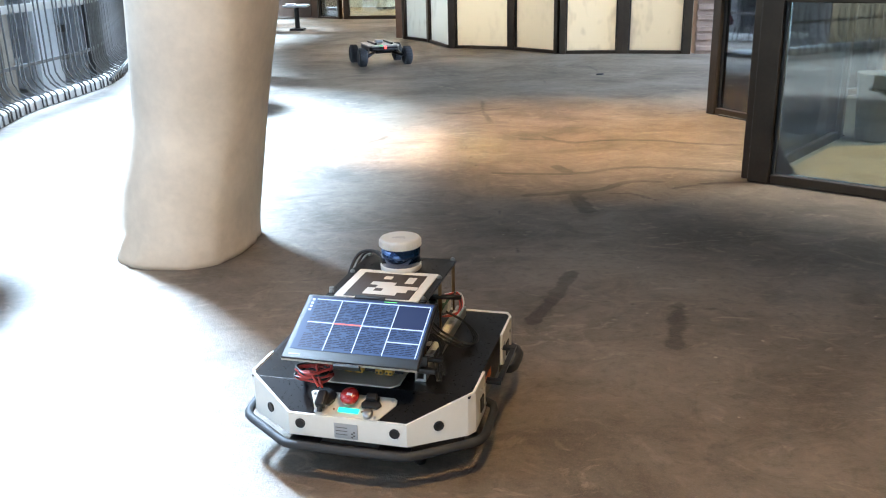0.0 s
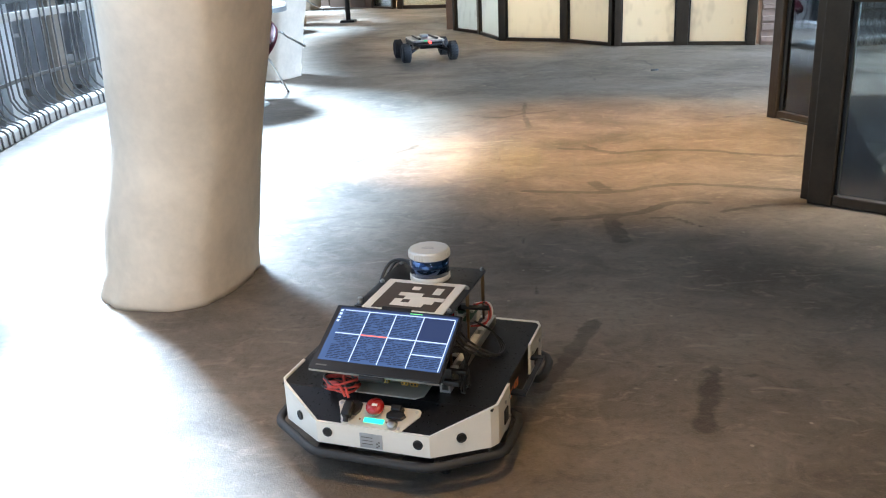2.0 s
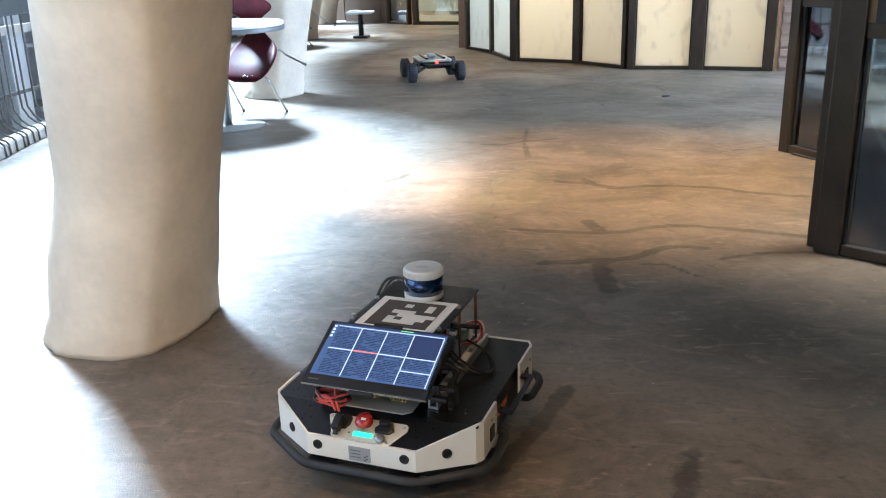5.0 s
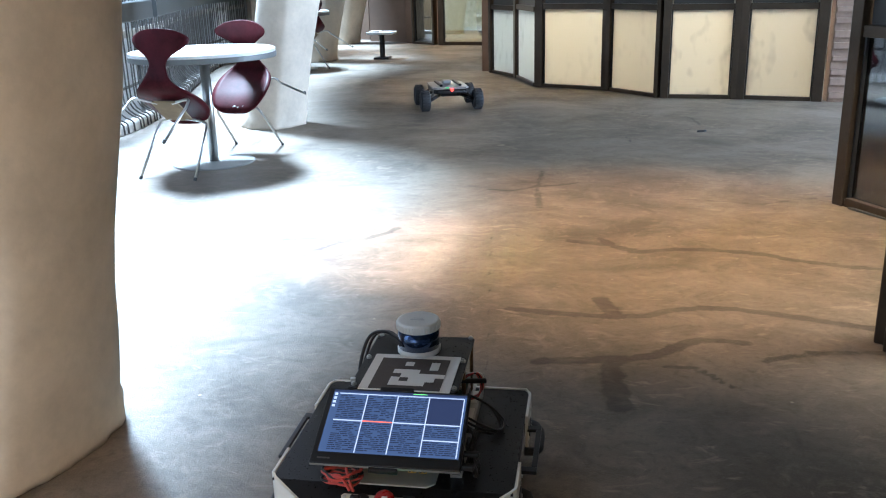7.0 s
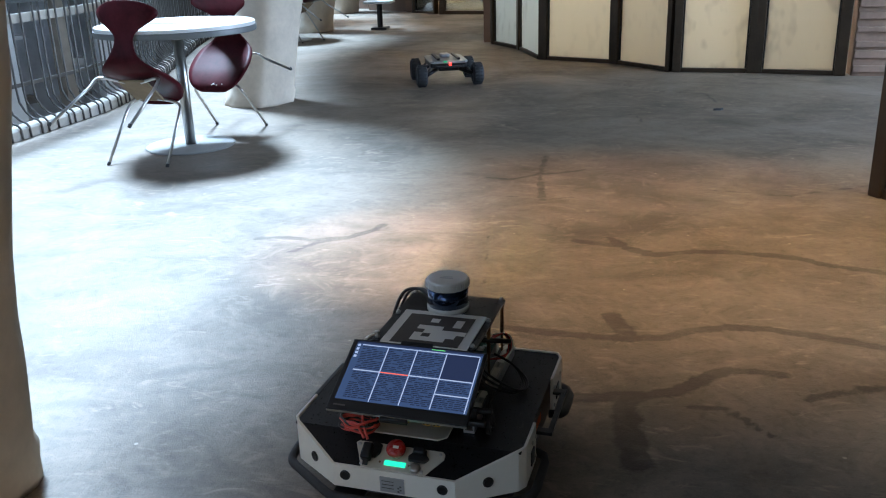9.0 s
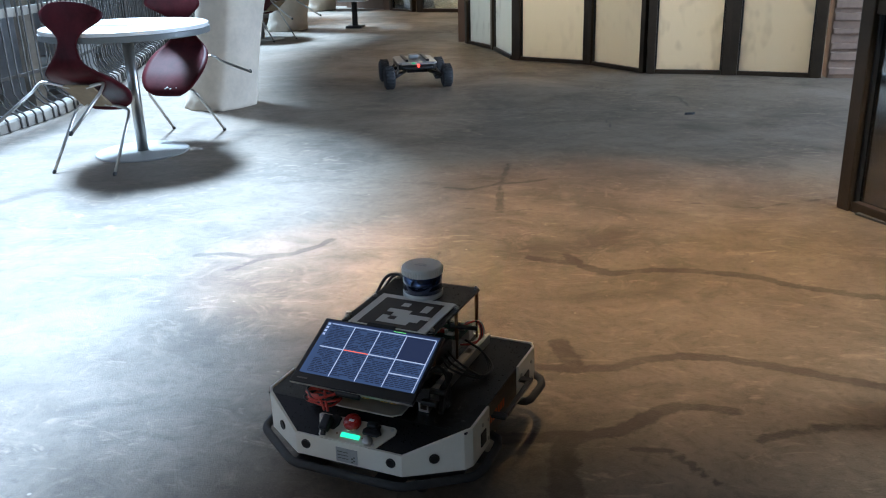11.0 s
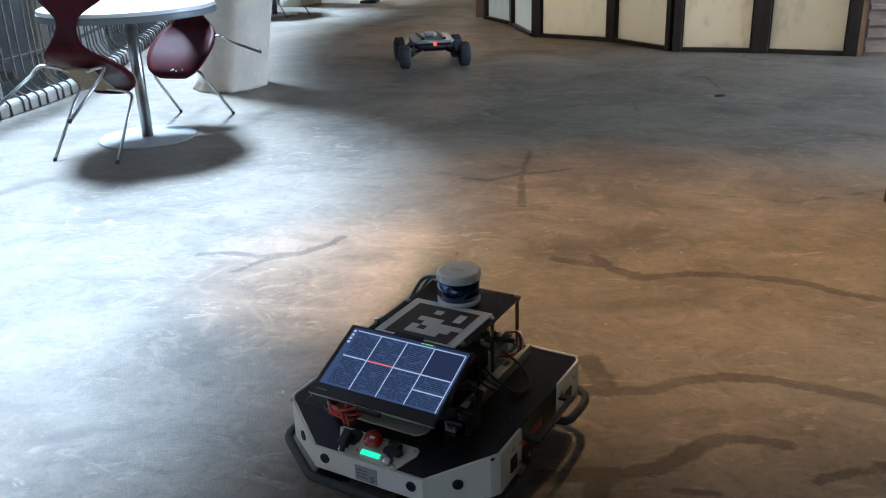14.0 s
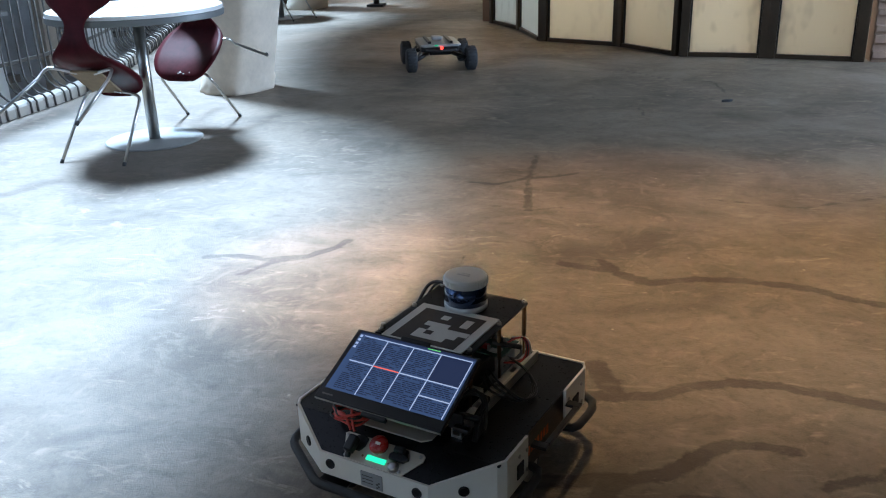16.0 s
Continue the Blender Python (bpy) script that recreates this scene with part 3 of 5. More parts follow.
# columns of the deck: swollen, slightly leaning concrete
def column(cx, cy, rx, ry, lean, seed, facet, label, grow=0.0, swells=((0, 0), (3, 0)), shifts=((0, 0), (3, 0))):
    own = bmesh.new()
    seg, lev = 72, 56
    rings = []
    for j in range(lev + 1):
        z = CEIL_Z * (j / lev) ** 1.25
        ring = []
        ux, uy = cx + lean[0] * z, cy + lean[1] * z
        swell = 1.0 + 0.035 * math.sin(z * 4.3 + seed) * min(1, z * 3) + grow * min(z, 1.3) + 0.03 * math.exp(-z * 14)
        swell += float(np.interp(z, *zip(*swells))) / rx
        off = float(np.interp(z, *zip(*shifts)))
        ux, uy = ux + 0.95 * off, uy + 0.31 * off
        for i in range(seg):
            a = 2 * math.pi * i / seg
            c, s = math.cos(a), math.sin(a)
            e = 2 / 2.15
            x, y = rx * swell * math.copysign(abs(c) ** e, c), ry * swell * math.copysign(abs(s) ** e, s)
            # flattened face towards the deck with a soft crease
            d = x * math.cos(facet) + y * math.sin(facet)
            lim = (0.78 + 0.05 * math.sin(z * 3 + seed)) * rx
            if d > lim:
                x -= (d - lim) * 0.5 * math.cos(facet)
                y -= (d - lim) * 0.5 * math.sin(facet)
            k = 0.010 * noise.noise(Vector((x * 4 + seed, y * 4, z * 2.0)))
            if z < 0.09:
                k += 0.012 * noise.noise(Vector((x * 19 + seed, y * 19, z * 22))) + 0.007
            ring.append(own.verts.new((ux + x * (1 + k / rx), uy + y * (1 + k / ry), z)))
        rings.append(ring)
    for p, q in zip(rings, rings[1:]):
        for i in range(seg):
            own.faces.new((p[i], p[(i + 1) % seg], q[(i + 1) % seg], q[i]))
    own.faces.new(rings[0][::-1])
    own.faces.new(rings[-1])
    ob = part("concrete_column", own, M_column, smooth=True)
    return tagged(ob, label, "column", "columns of the deck", "structure")


column(-0.468, 2.83, 0.240, 0.250, (0.150, -0.10), 0.6, radians(-12), "swollen cream concrete column with a chipped foot", 0.127,
       ((0.0, 0.024), (0.1, 0.022), (0.28, 0.008), (0.42, -0.009), (0.55, -0.015), (0.72, -0.004), (0.92, 0.007), (3.0, 0.01)),
       ((0.0, -0.013), (0.09, -0.012), (0.28, -0.006), (0.53, 0.018), (0.92, 0.026), (3.0, 0.03)))
column(-1.57, 7.93, 0.25, 0.25, (0.19, 0.05), 2.1, radians(-30), "leaning cream concrete column behind the table")
column(-2.86, 13.45, 0.26, 0.28, (0.20, 0.0), 3.3, radians(-30), "leaning cream concrete column far down the deck")
column(-3.35, 16.6, 0.28, 0.28, (0.22, 0.0), 4.4, radians(-30), "leaning cream concrete column far down the deck")


# ---- guard rail ----
def rail_frame(s):
    """Place and inward direction at a length s along the rail line."""
    i = 0
    while i < len(RAIL_LINE) - 2 and s > (RAIL_LINE[i + 1] - RAIL_LINE[i]).length:
        s -= (RAIL_LINE[i + 1] - RAIL_LINE[i]).length
        i += 1
    d = (RAIL_LINE[i + 1] - RAIL_LINE[i]).normalized()
    return RAIL_LINE[i] + d * s, Vector((d.y, -d.x, 0)), d


RAIL_LENGTH = sum((b - a).length for a, b in zip(RAIL_LINE, RAIL_LINE[1:]))


def strip(s0, s1, sections, step=0.12):
    """Sweeps a cross-section (inward, height) along the rail."""
    own = bmesh.new()
    k = max(2, int((s1 - s0) / step))
    rings = []
    for i in range(k + 1):
        p, w, d = rail_frame(s0 + (s1 - s0) * i / k)
        rings.append([own.verts.new(p + w * a + Vector((0, 0, z))) for a, z in sections])
    m = len(sections)
    for p, q in zip(rings, rings[1:]):
        for j in range(m):
            own.faces.new((p[j], p[(j + 1) % m], q[(j + 1) % m], q[j]))
    own.faces.new(rings[0][::-1])
    own.faces.new(rings[-1])
    return own


def build_fence():
    ob = thing("guard_rail", "curved steel guard rail of bent dark bars at the deck's edge", "fence")
    part("kerb", strip(0, RAIL_LENGTH, [(-0.12, 0.0), (0.0, 0.0), (0.0, 0.06), (-0.015, 0.075), (-0.105, 0.075), (-0.12, 0.06)]), M_rail, ob, "pale metal kerb under the bars")
    part("middle_rail", strip(0, RAIL_LENGTH, [(-0.17, 0.715), (-0.155, 0.715), (-0.155, 0.775), (-0.17, 0.775)]), M_rail, ob, "pale flat rail behind the bars")
    part("lower_rail", strip(0, RAIL_LENGTH, [(-0.165, 0.30), (-0.157, 0.30), (-0.157, 0.325), (-0.165, 0.325)]), M_bar, ob)
    profile = [(-0.14, 1.04), (-0.14, 0.6), (-0.14, 0.30), (-0.135, 0.21), (-0.10, 0.145), (-0.055, 0.108), (-0.012, 0.092), (0.006, 0.07), (0.008, 0.03), (0.008, 0.003)]
    bar = None
    s, i = 0.15, 0
    while s < RAIL_LENGTH - 4.0:
        p, w, d = rail_frame(s)
        m = Matrix(((w.x, d.x, 0, p.x), (w.y, d.y, 0, p.y), (0, 0, 1, 0), (0, 0, 0, 1)))
        if bar is None:
            bar = part("bar", tube([(a, 0, z) for a, z in profile], 0.0075, 6), M_bar, ob, smooth=True)
        else:
            nb = new("bar", bar.data)
            nb.parent = ob
        (bar if i == 0 else nb).matrix_basis = m
        s += (0.085, 0.12, 0.07, 0.11, 0.13, 0.062, 0.10)[i % 7]
        i += 1
    # the two slate boards along the top
    for a, b in ((0.2, 12.0), (12.2, RAIL_LENGTH - 1)):
        part("top_board", strip(a, b, [(-0.13, 0.845), (-0.095, 0.845), (-0.085, 0.855), (-0.085, 1.0), (-0.095, 1.01), (-0.13, 1.01)]), M_slate, ob, "dark slate board on the rail")
    return ob


build_fence()


# ---- the other side of the atrium ----
def far_side():
    ob = thing("atrium_building", "pale tiers of the building across the atrium", "building", kind="structure")
    c = Vector((1.0, 7.5))
    r = 8.2
    def at(a, rad):
        return (c.x + rad * math.cos(a), c.y + rad * math.sin(a))
    angs = [radians(120 + 5.0 * i) for i in range(25)]
    for z0, z1, rad in ((-5.6, -5.0, r - 0.5), (-2.4, -1.85, r - 0.5), (0.9, 1.45, r - 0.45)):
        own = bmesh.new()
        for a, b in zip(angs, angs[1:]):
            prism([at(a, rad), at(b, rad), at(b, rad + 1.5), at(a, rad + 1.5)], z0, z1, own)
        part("tier", own, M_far_light, ob)
    own = bmesh.new()
    for a, b in zip(angs, angs[1:]):
        prism([at(a, r + 0.9), at(b, r + 0.9), at(b, r + 1.1), at(a, r + 1.1)], -7, 6, own)
    part("back_wall", own, M_far_dark, ob)
    for i, a in enumerate(angs[:-1]):
        q0, q1 = at(a + 0.004, r + 0.2), at(a + (0.030, 0.045, 0.022)[i % 3], r + 0.2)
        part("pier", slab(q0, q1, 0.25, -1.84, 0.89), (M_far_light, M_far_brick, M_far_light, M_bar)[i % 4], ob)
        for k in range(5):
            z = -1.6 + 0.42 * k
            if (i * 7 + k * 3) % 4:
                part("louvre", slab(at(a + 0.05, r + 0.6), at(angs[i + 1] - 0.004, r + 0.6), 0.2, z, z + (0.05, 0.10, 0.07)[(i + k) % 3]), (M_bar, M_far_light, M_bar)[(i + 2 * k) % 3], ob)
    return ob


far_side()
tagged(part("ground", prism([(-60, -60), (60, -60), (60, 60), (-60, 60)], -7.3, -7.0), M_plaster), "pale paved ground far below the atrium", "ground", kind="structure")

for i, (x, y, w, cone) in enumerate(DOWNLIGHTS):
    if w <= 0:
        continue
    ob = thing("downlight", "small warm ceiling downlight in a dark ring", "lamp", Matrix.Translation((x, y, CEIL_Z)), "downlights")
    part("ring", lathe([(0.085, -0.004), (0.085, -0.016), (0.07, -0.016), (0.07, -0.004)], 24), M_black, ob)
    part("lamp_face", lathe([(0.066, -0.010), (0.066, -0.006)], 24), M_lamp_face, ob)
    spot_lamp("downlight_lamp", (x, y, CEIL_Z - 0.05), w, (1.0, 0.80, 0.60) if y < -1 else WARM, cone, 0.9, (-0.42, 2.6, 0.55) if y < -1 else None)


# unseen spot and plate, added to give the warm floor patch its straight edge
def edge_patch_spot(x, y, watts, cone):
    ob = thing("edge_patch_spot", "added unseen spot with a plate that cuts its pool", "lamp", Matrix.Translation((x, y, CEIL_Z)))
    part("canopy", lathe([(0.05, -0.002), (0.05, -0.012), (0.045, -0.014)], 24), M_black, ob)
    part("housing", lathe([(0.040, -0.015), (0.044, -0.02), (0.044, -0.045), (0.040, -0.045), (0.036, -0.02)], 24), M_black, ob)
    flap = box(0.0, 0.16, -0.11, 0.11, -0.003, 0.0)
    part("shutter", flap, M_black, ob, "added plate that cuts the beam straight", False, Matrix.Translation((0.0185, 0.0, -0.26)) @ pose(0, 0, 0, 0, 0, -5.8))
    part("plate_arm", box(0.0445, 0.050, -0.008, 0.008, -0.2585, -0.02), M_black, ob)
    lamp = spot_lamp("edge_patch_lamp", (x, y, CEIL_Z - 0.055), watts, (1.0, 0.86, 0.70), cone, 0.9)
    lamp.data.shadow_soft_size = 0.003


edge_patch_spot(0.20, 4.62, 350, 26)


# ---- cafe table ----
def pedestal_table(x, y, label):
    ob = thing("cafe_table", label, "table", Matrix.Translation((x, y, 0)), "cafe tables")
    part("tabletop", lathe([(0.44, 0.719), (0.462, 0.719), (0.462, 0.739), (0.455, 0.742)], 72), M_tabletop, ob, "white laminate top")
    part("edge_band", lathe([(0.43, 0.686), (0.466, 0.686), (0.468, 0.692), (0.468, 0.7175), (0.43, 0.7175)], 72), M_edge, ob, "grey edge band")
    part("pole", lathe([(0.032, 0.012), (0.032, 0.685)], 24), M_chrome, ob, "brushed steel pole", True)
    part("base_plate", lathe([(0.268, 0.0), (0.272, 0.004), (0.265, 0.010), (0.06, 0.0115), (0.045, 0.012)], 56), M_base, ob, "round satin steel foot")
    return ob


table = pedestal_table(-1.45, 6.42, "round white cafe table on a steel pole foot")
tagged(part("table_mat", prism([(-1.62, 6.36), (-1.40, 6.33), (-1.38, 6.45), (-1.60, 6.48)], 0.7425, 0.745), M_card), "thin pale green card lying on the white table", "card")


# ---- chairs: hourglass shell of red-brown lacquered ply on four bent steel legs ----
def shell_chair():
    ob = thing("shell_chair", "dark red lacquered hourglass ply chair tipped forward against the table", "chair", None, "cafe chairs")
    # middle line from the front of the seat to the top of the back, with half widths
    mid = [(0.055, 0.425), (0.03, 0.445), (-0.06, 0.447), (-0.17, 0.437), (-0.27, 0.430), (-0.335, 0.440), (-0.375, 0.480), (-0.398, 0.54), (-0.420, 0.59), (-0.450, 0.64), (-0.483, 0.69), (-0.505, 0.73), (-0.512, 0.748)]
    half = [0.085, 0.155, 0.198, 0.205, 0.182, 0.135, 0.085, 0.058, 0.062, 0.118, 0.178, 0.185, 0.115]
    path = smooth_path([(0, y, z) for y, z in mid], 4)
    wid = [v.x for v in smooth_path([(h, 0, 0) for h in half], 4)]
    own = bmesh.new()
    cols = 13
    rows = []
    for k, (p, h) in enumerate(zip(path, wid)):
        a, b = path[max(k - 1, 0)], path[min(k + 1, len(path) - 1)]
        d = (b - a).normalized()
        nrm = Vector((0, -d.z, d.y)) * -1
        if nrm.z < 0 and abs(d.y) > abs(d.z):
            nrm = -nrm
        back = max(0.0, min(1.0, (p.z - 0.50) / 0.15))
        row = []
        for i in range(cols):
            u = 2 * i / (cols - 1) - 1
            dish = 0.022 * u * u * (1 - back) * (h / 0.2) ** 2
            curl = 0.055 * u * u * back * (h / 0.18) ** 2
            row.append(own.verts.new((u * h, p.y + curl, p.z + dish)))
        rows.append(row)
    for a, b in zip(rows, rows[1:]):
        for i in range(cols - 1):
            own.faces.new((a[i], a[i + 1], b[i + 1], b[i]))
    bmesh.ops.recalc_face_normals(own, faces=own.faces)
    bmesh.ops.solidify(own, geom=own.faces[:], thickness=0.011)
    part("shell", own, M_wood, ob, smooth=True)
    part("mounting_plate", box(-0.09, 0.09, -0.25, -0.03, 0.400, 0.412, 0.003), M_underside, ob, "ochre ply plate under the seat")
    for sx in (-1, 1):
        front = smooth_path([(sx * 0.05, -0.05, 0.405), (sx * 0.13, -0.01, 0.41), (sx * 0.163, 0.012, 0.395), (sx * 0.172, 0.012, 0.33)], 5)
        part("leg", tube(front + [Vector((sx * 0.185, 0.0, 0.004))], 0.0085, 10), M_chrome, ob, smooth=True)
        rear = smooth_path([(sx * 0.05, -0.23, 0.405), (sx * 0.15, -0.27, 0.408), (sx * 0.19, -0.29, 0.392), (sx * 0.20, -0.31, 0.33)], 5)
        part("leg", tube(rear + [Vector((sx * 0.235, -0.485, 0.004))], 0.0085, 10), M_chrome, ob, smooth=True)
        for y, x, z in ((0.0, 0.185, 0.004), (-0.485, 0.235, 0.004)):
            part("foot_cap", lathe([(0.008, -0.004), (0.010, 0.0), (0.010, 0.014), (0.0088, 0.016)], 12, (sx * x, y, z)), M_rubber, ob)
    return ob


def tipped(x, y, turn, tip):
    """A chair standing on its two front feet, tipped forward."""
    return Matrix.Translation((x, y, 0.0)) @ pose(0, 0, 0, 0, 0, turn) @ pose(0, 0, 0, -tip, 0, 0)


chair = shell_chair()
chair.matrix_basis = tipped(-1.53, 5.89, -4, 39)
chair_far = copy_thing(chair, tipped(-1.37, 7.06, 180 - 5, 42))
tagged(chair_far, "chipped dark red ply chair tipped forward against the table")
# chipped lacquer at the front of one seat
chip = bmesh.new()
chips = random.Random(11)
for cx, size in ((-0.075, 0.016), (-0.058, 0.009), (-0.02, 0.008), (0.005, 0.011), (0.016, 0.006)):
    cy = 0.022 + chips.uniform(-0.006, 0.006)
    ring = [(cx + size * (0.35 + 0.75 * chips.random()) * math.cos(a), cy + size * 0.8 * (0.3 + 0.75 * chips.random()) * math.sin(a)) for a in [2 * math.pi * k / 11 for k in range(11)]]
    prism(ring, lambda px, py: 0.4595 + 0.08 * (0.02 - py) - 0.02 * abs(px), lambda px, py: 0.4605 + 0.08 * (0.02 - py) - 0.02 * abs(px), chip)
part("chipped_lacquer", chip, M_paper, chair_far, "pale chips in the lacquer")

# table and chair beside the near column, known by their shadow and their reflection in the glass
pedestal_table(-1.60, 2.62, "round white cafe table near the swollen column")
near_chair = copy_thing(chair, tipped(-1.50, 2.05, 8, 39))
tagged(near_chair, "dark red shell chair tipped against a table near the column")

# far table group beside the next column
far_table = pedestal_table(-2.80, 12.3, "round cafe table beside a far column")
far_chair = copy_thing(chair, tipped(-2.44, 12.12, 62, 36))
tagged(far_chair, "dark red shell chair tipped against a far table")


# ---- low stool on a post ----
def post_stool():
    ob = thing("low_table", "low square white table on a dark post", "table", Matrix.Translation((-1.94, 13.6, 0)))
    part("top", box(-0.19, 0.19, -0.16, 0.16, 0.35, 0.385, 0.008), M_tabletop, ob)
    part("post", lathe([(0.038, 0.03), (0.038, 0.349)], 16), M_black, ob)
    part("foot", box(-0.11, 0.11, -0.11, 0.11, 0.0, 0.03, 0.006), M_black, ob)


post_stool()
tagged(part("magazine", prism([(-2.09, 13.5), (-1.95, 13.49), (-1.94, 13.62), (-2.08, 13.64)], 0.386, 0.402), M_paper), "white magazine lying on the low table", "magazine")


# ---- waste bin behind the glass ----
def waste_bin():
    ob = thing("waste_bin", "dark grey tapered waste bin behind the glass", "bin", Matrix.Translation((2.92, 4.52, 0.013)))
    part("body", lathe([(0.085, 0.0), (0.095, 0.01), (0.115, 0.36), (0.12, 0.36), (0.12, 0.375), (0.11, 0.375)], 28), M_bin, ob, smooth=False)


waste_bin()
# a dark scrap on the floor
speck = bmesh.new()
prism([(1.815, 7.60), (1.865, 7.61), (1.885, 7.63), (1.845, 7.635), (1.82, 7.62)], 0.0, 0.012, speck)
tagged(part("dark_scrap", speck, M_rubber), "small dark scrap lying on the concrete", "debris")


# ---- four-wheeled rover down the deck ----
def rover():
    ob = thing("rover", "silver four-wheeled robot rover with grey tyres, standing on the deck", "robot", pose(-0.25, 8.90, 0, 0, 0, 18))
    w, l = 0.235, 0.215
    for sx in (-1, 1):
        for sy in (-1, 1):
            wheel = part("wheel", lathe([(0.045, -0.034), (0.058, -0.041), (0.072, -0.042), (0.084, -0.034), (0.090, -0.020), (0.092, 0.0), (0.090, 0.020), (0.084, 0.034), (0.072, 0.042), (0.058, 0.041), (0.045, 0.034)], 32, (0, 0, 0), None, pose(0, 0, 0, 0, 90, 0)), M_tyre, ob, "grey rubber tyre", True, Matrix.Translation((sx * w, sy * l, 0.092)))
            part("rim", lathe([(0.044, -0.030), (0.044, 0.030)], 20, (0, 0, 0), None, pose(0, 0, 0, 0, 90, 0)), M_black, wheel)
            tread = bmesh.new()
            for k in range(20):
                a = 2 * math.pi * k / 20
                for q in (-0.018, 0.018):
                    own = bmesh.new()
                    box(-0.013, 0.013, -0.006, 0.006, -0.004, 0.0015, 0.0, own)
                    own.transform(Matrix.Translation((q, 0.0914 * math.cos(a + q * 4), 0.0914 * math.sin(a + q * 4))) @ pose(0, 0, 0, math.degrees(a + q * 4) - 90, 0, 0))
                    join(tread, own)
            part("tread", tread, M_tyre, wheel)
            arm = tube([(sx * 0.10, sy * 0.13, 0.125), (sx * 0.15, sy * 0.18, 0.11), (sx * (w - 0.04), sy * l, 0.092)], 0.016, 10)
            part("suspension_arm", arm, M_black, ob, smooth=True)
            part("shock_absorber", tube([(sx * 0.13, sy * 0.12, 0.175), (sx * 0.185, sy * 0.20, 0.10)], 0.012, 10), M_bar, ob, smooth=True)
    body = prism([(-0.13, -0.24), (0.13, -0.24), (0.155, -0.20), (0.155, 0.20), (0.13, 0.24), (-0.13, 0.24), (-0.155, 0.20), (-0.155, -0.20)], 0.150, 0.188, None, 0.006)
    part("body", body, M_black, ob, "flat black body")
    part("battery_box", prism([(-0.085, -0.19), (0.085, -0.19), (0.095, 0.19), (-0.095, 0.19)], 0.120, 0.149, None, 0.006), M_black, ob, "black battery box under the body")
    part("shell", prism([(-0.13, -0.225), (0.13, -0.225), (0.16, -0.19), (0.16, 0.19), (0.13, 0.225), (-0.13, 0.225), (-0.16, 0.19), (-0.16, -0.19)], lambda x, y: 0.189, lambda x, y: 0.201 + 0.012 * (1 - abs(x) / 0.16) + 0.05 * max(0.0, y) * 0.3), M_silver, ob, "silver top shell")
    for sx in (-1, 1):
        part("top_rail", box(sx * 0.085 - 0.012, sx * 0.085 + 0.012, -0.19, 0.17, 0.208, 0.226, 0.003), M_black, ob, "dark mounting rail")
    part("sensor_box", box(-0.045, 0.035, -0.02, 0.07, 0.208, 0.242, 0.012), M_silver, ob, "pale sensor box")
    part("tail_light", lathe([(0.010, -0.004), (0.0125, 0.0), (0.010, 0.006)], 16, (0.0, -0.262, 0.184), None, pose(0, 0, 0, 90, 0, 0)), M_rear_red, ob, "lit red tail light")
    part("status_light", box(-0.050, -0.022, -0.238, -0.226, 0.196, 0.206, 0.002), M_green_dot, ob, "small green status light")
    part("bumper", tube(smooth_path([(-0.12, -0.245, 0.165), (0, -0.256, 0.163), (0.12, -0.245, 0.165)], 5), 0.009, 10), M_rubber, ob, smooth=True)
    return ob


rover()


# ---- the tracked robot: low wheeled platform with computer, screen and spinning sensor ----
HOOD_Z = 0.190


def hood_z(x, y):
    return HOOD_Z if y > -0.192 else HOOD_Z - 0.040 * (-0.192 - y) / 0.070


def slope_frame(x, y, up=0.0):
    """A frame lying on the sloping nose of the hood, x to the right, y up the slope."""
    tilt = math.degrees(math.atan2(0.040, 0.070))
    return Matrix.Translation((x, y, hood_z(x, y))) @ pose(0, 0, 0, tilt, 0, 0) @ Matrix.Translation((0, 0, up))


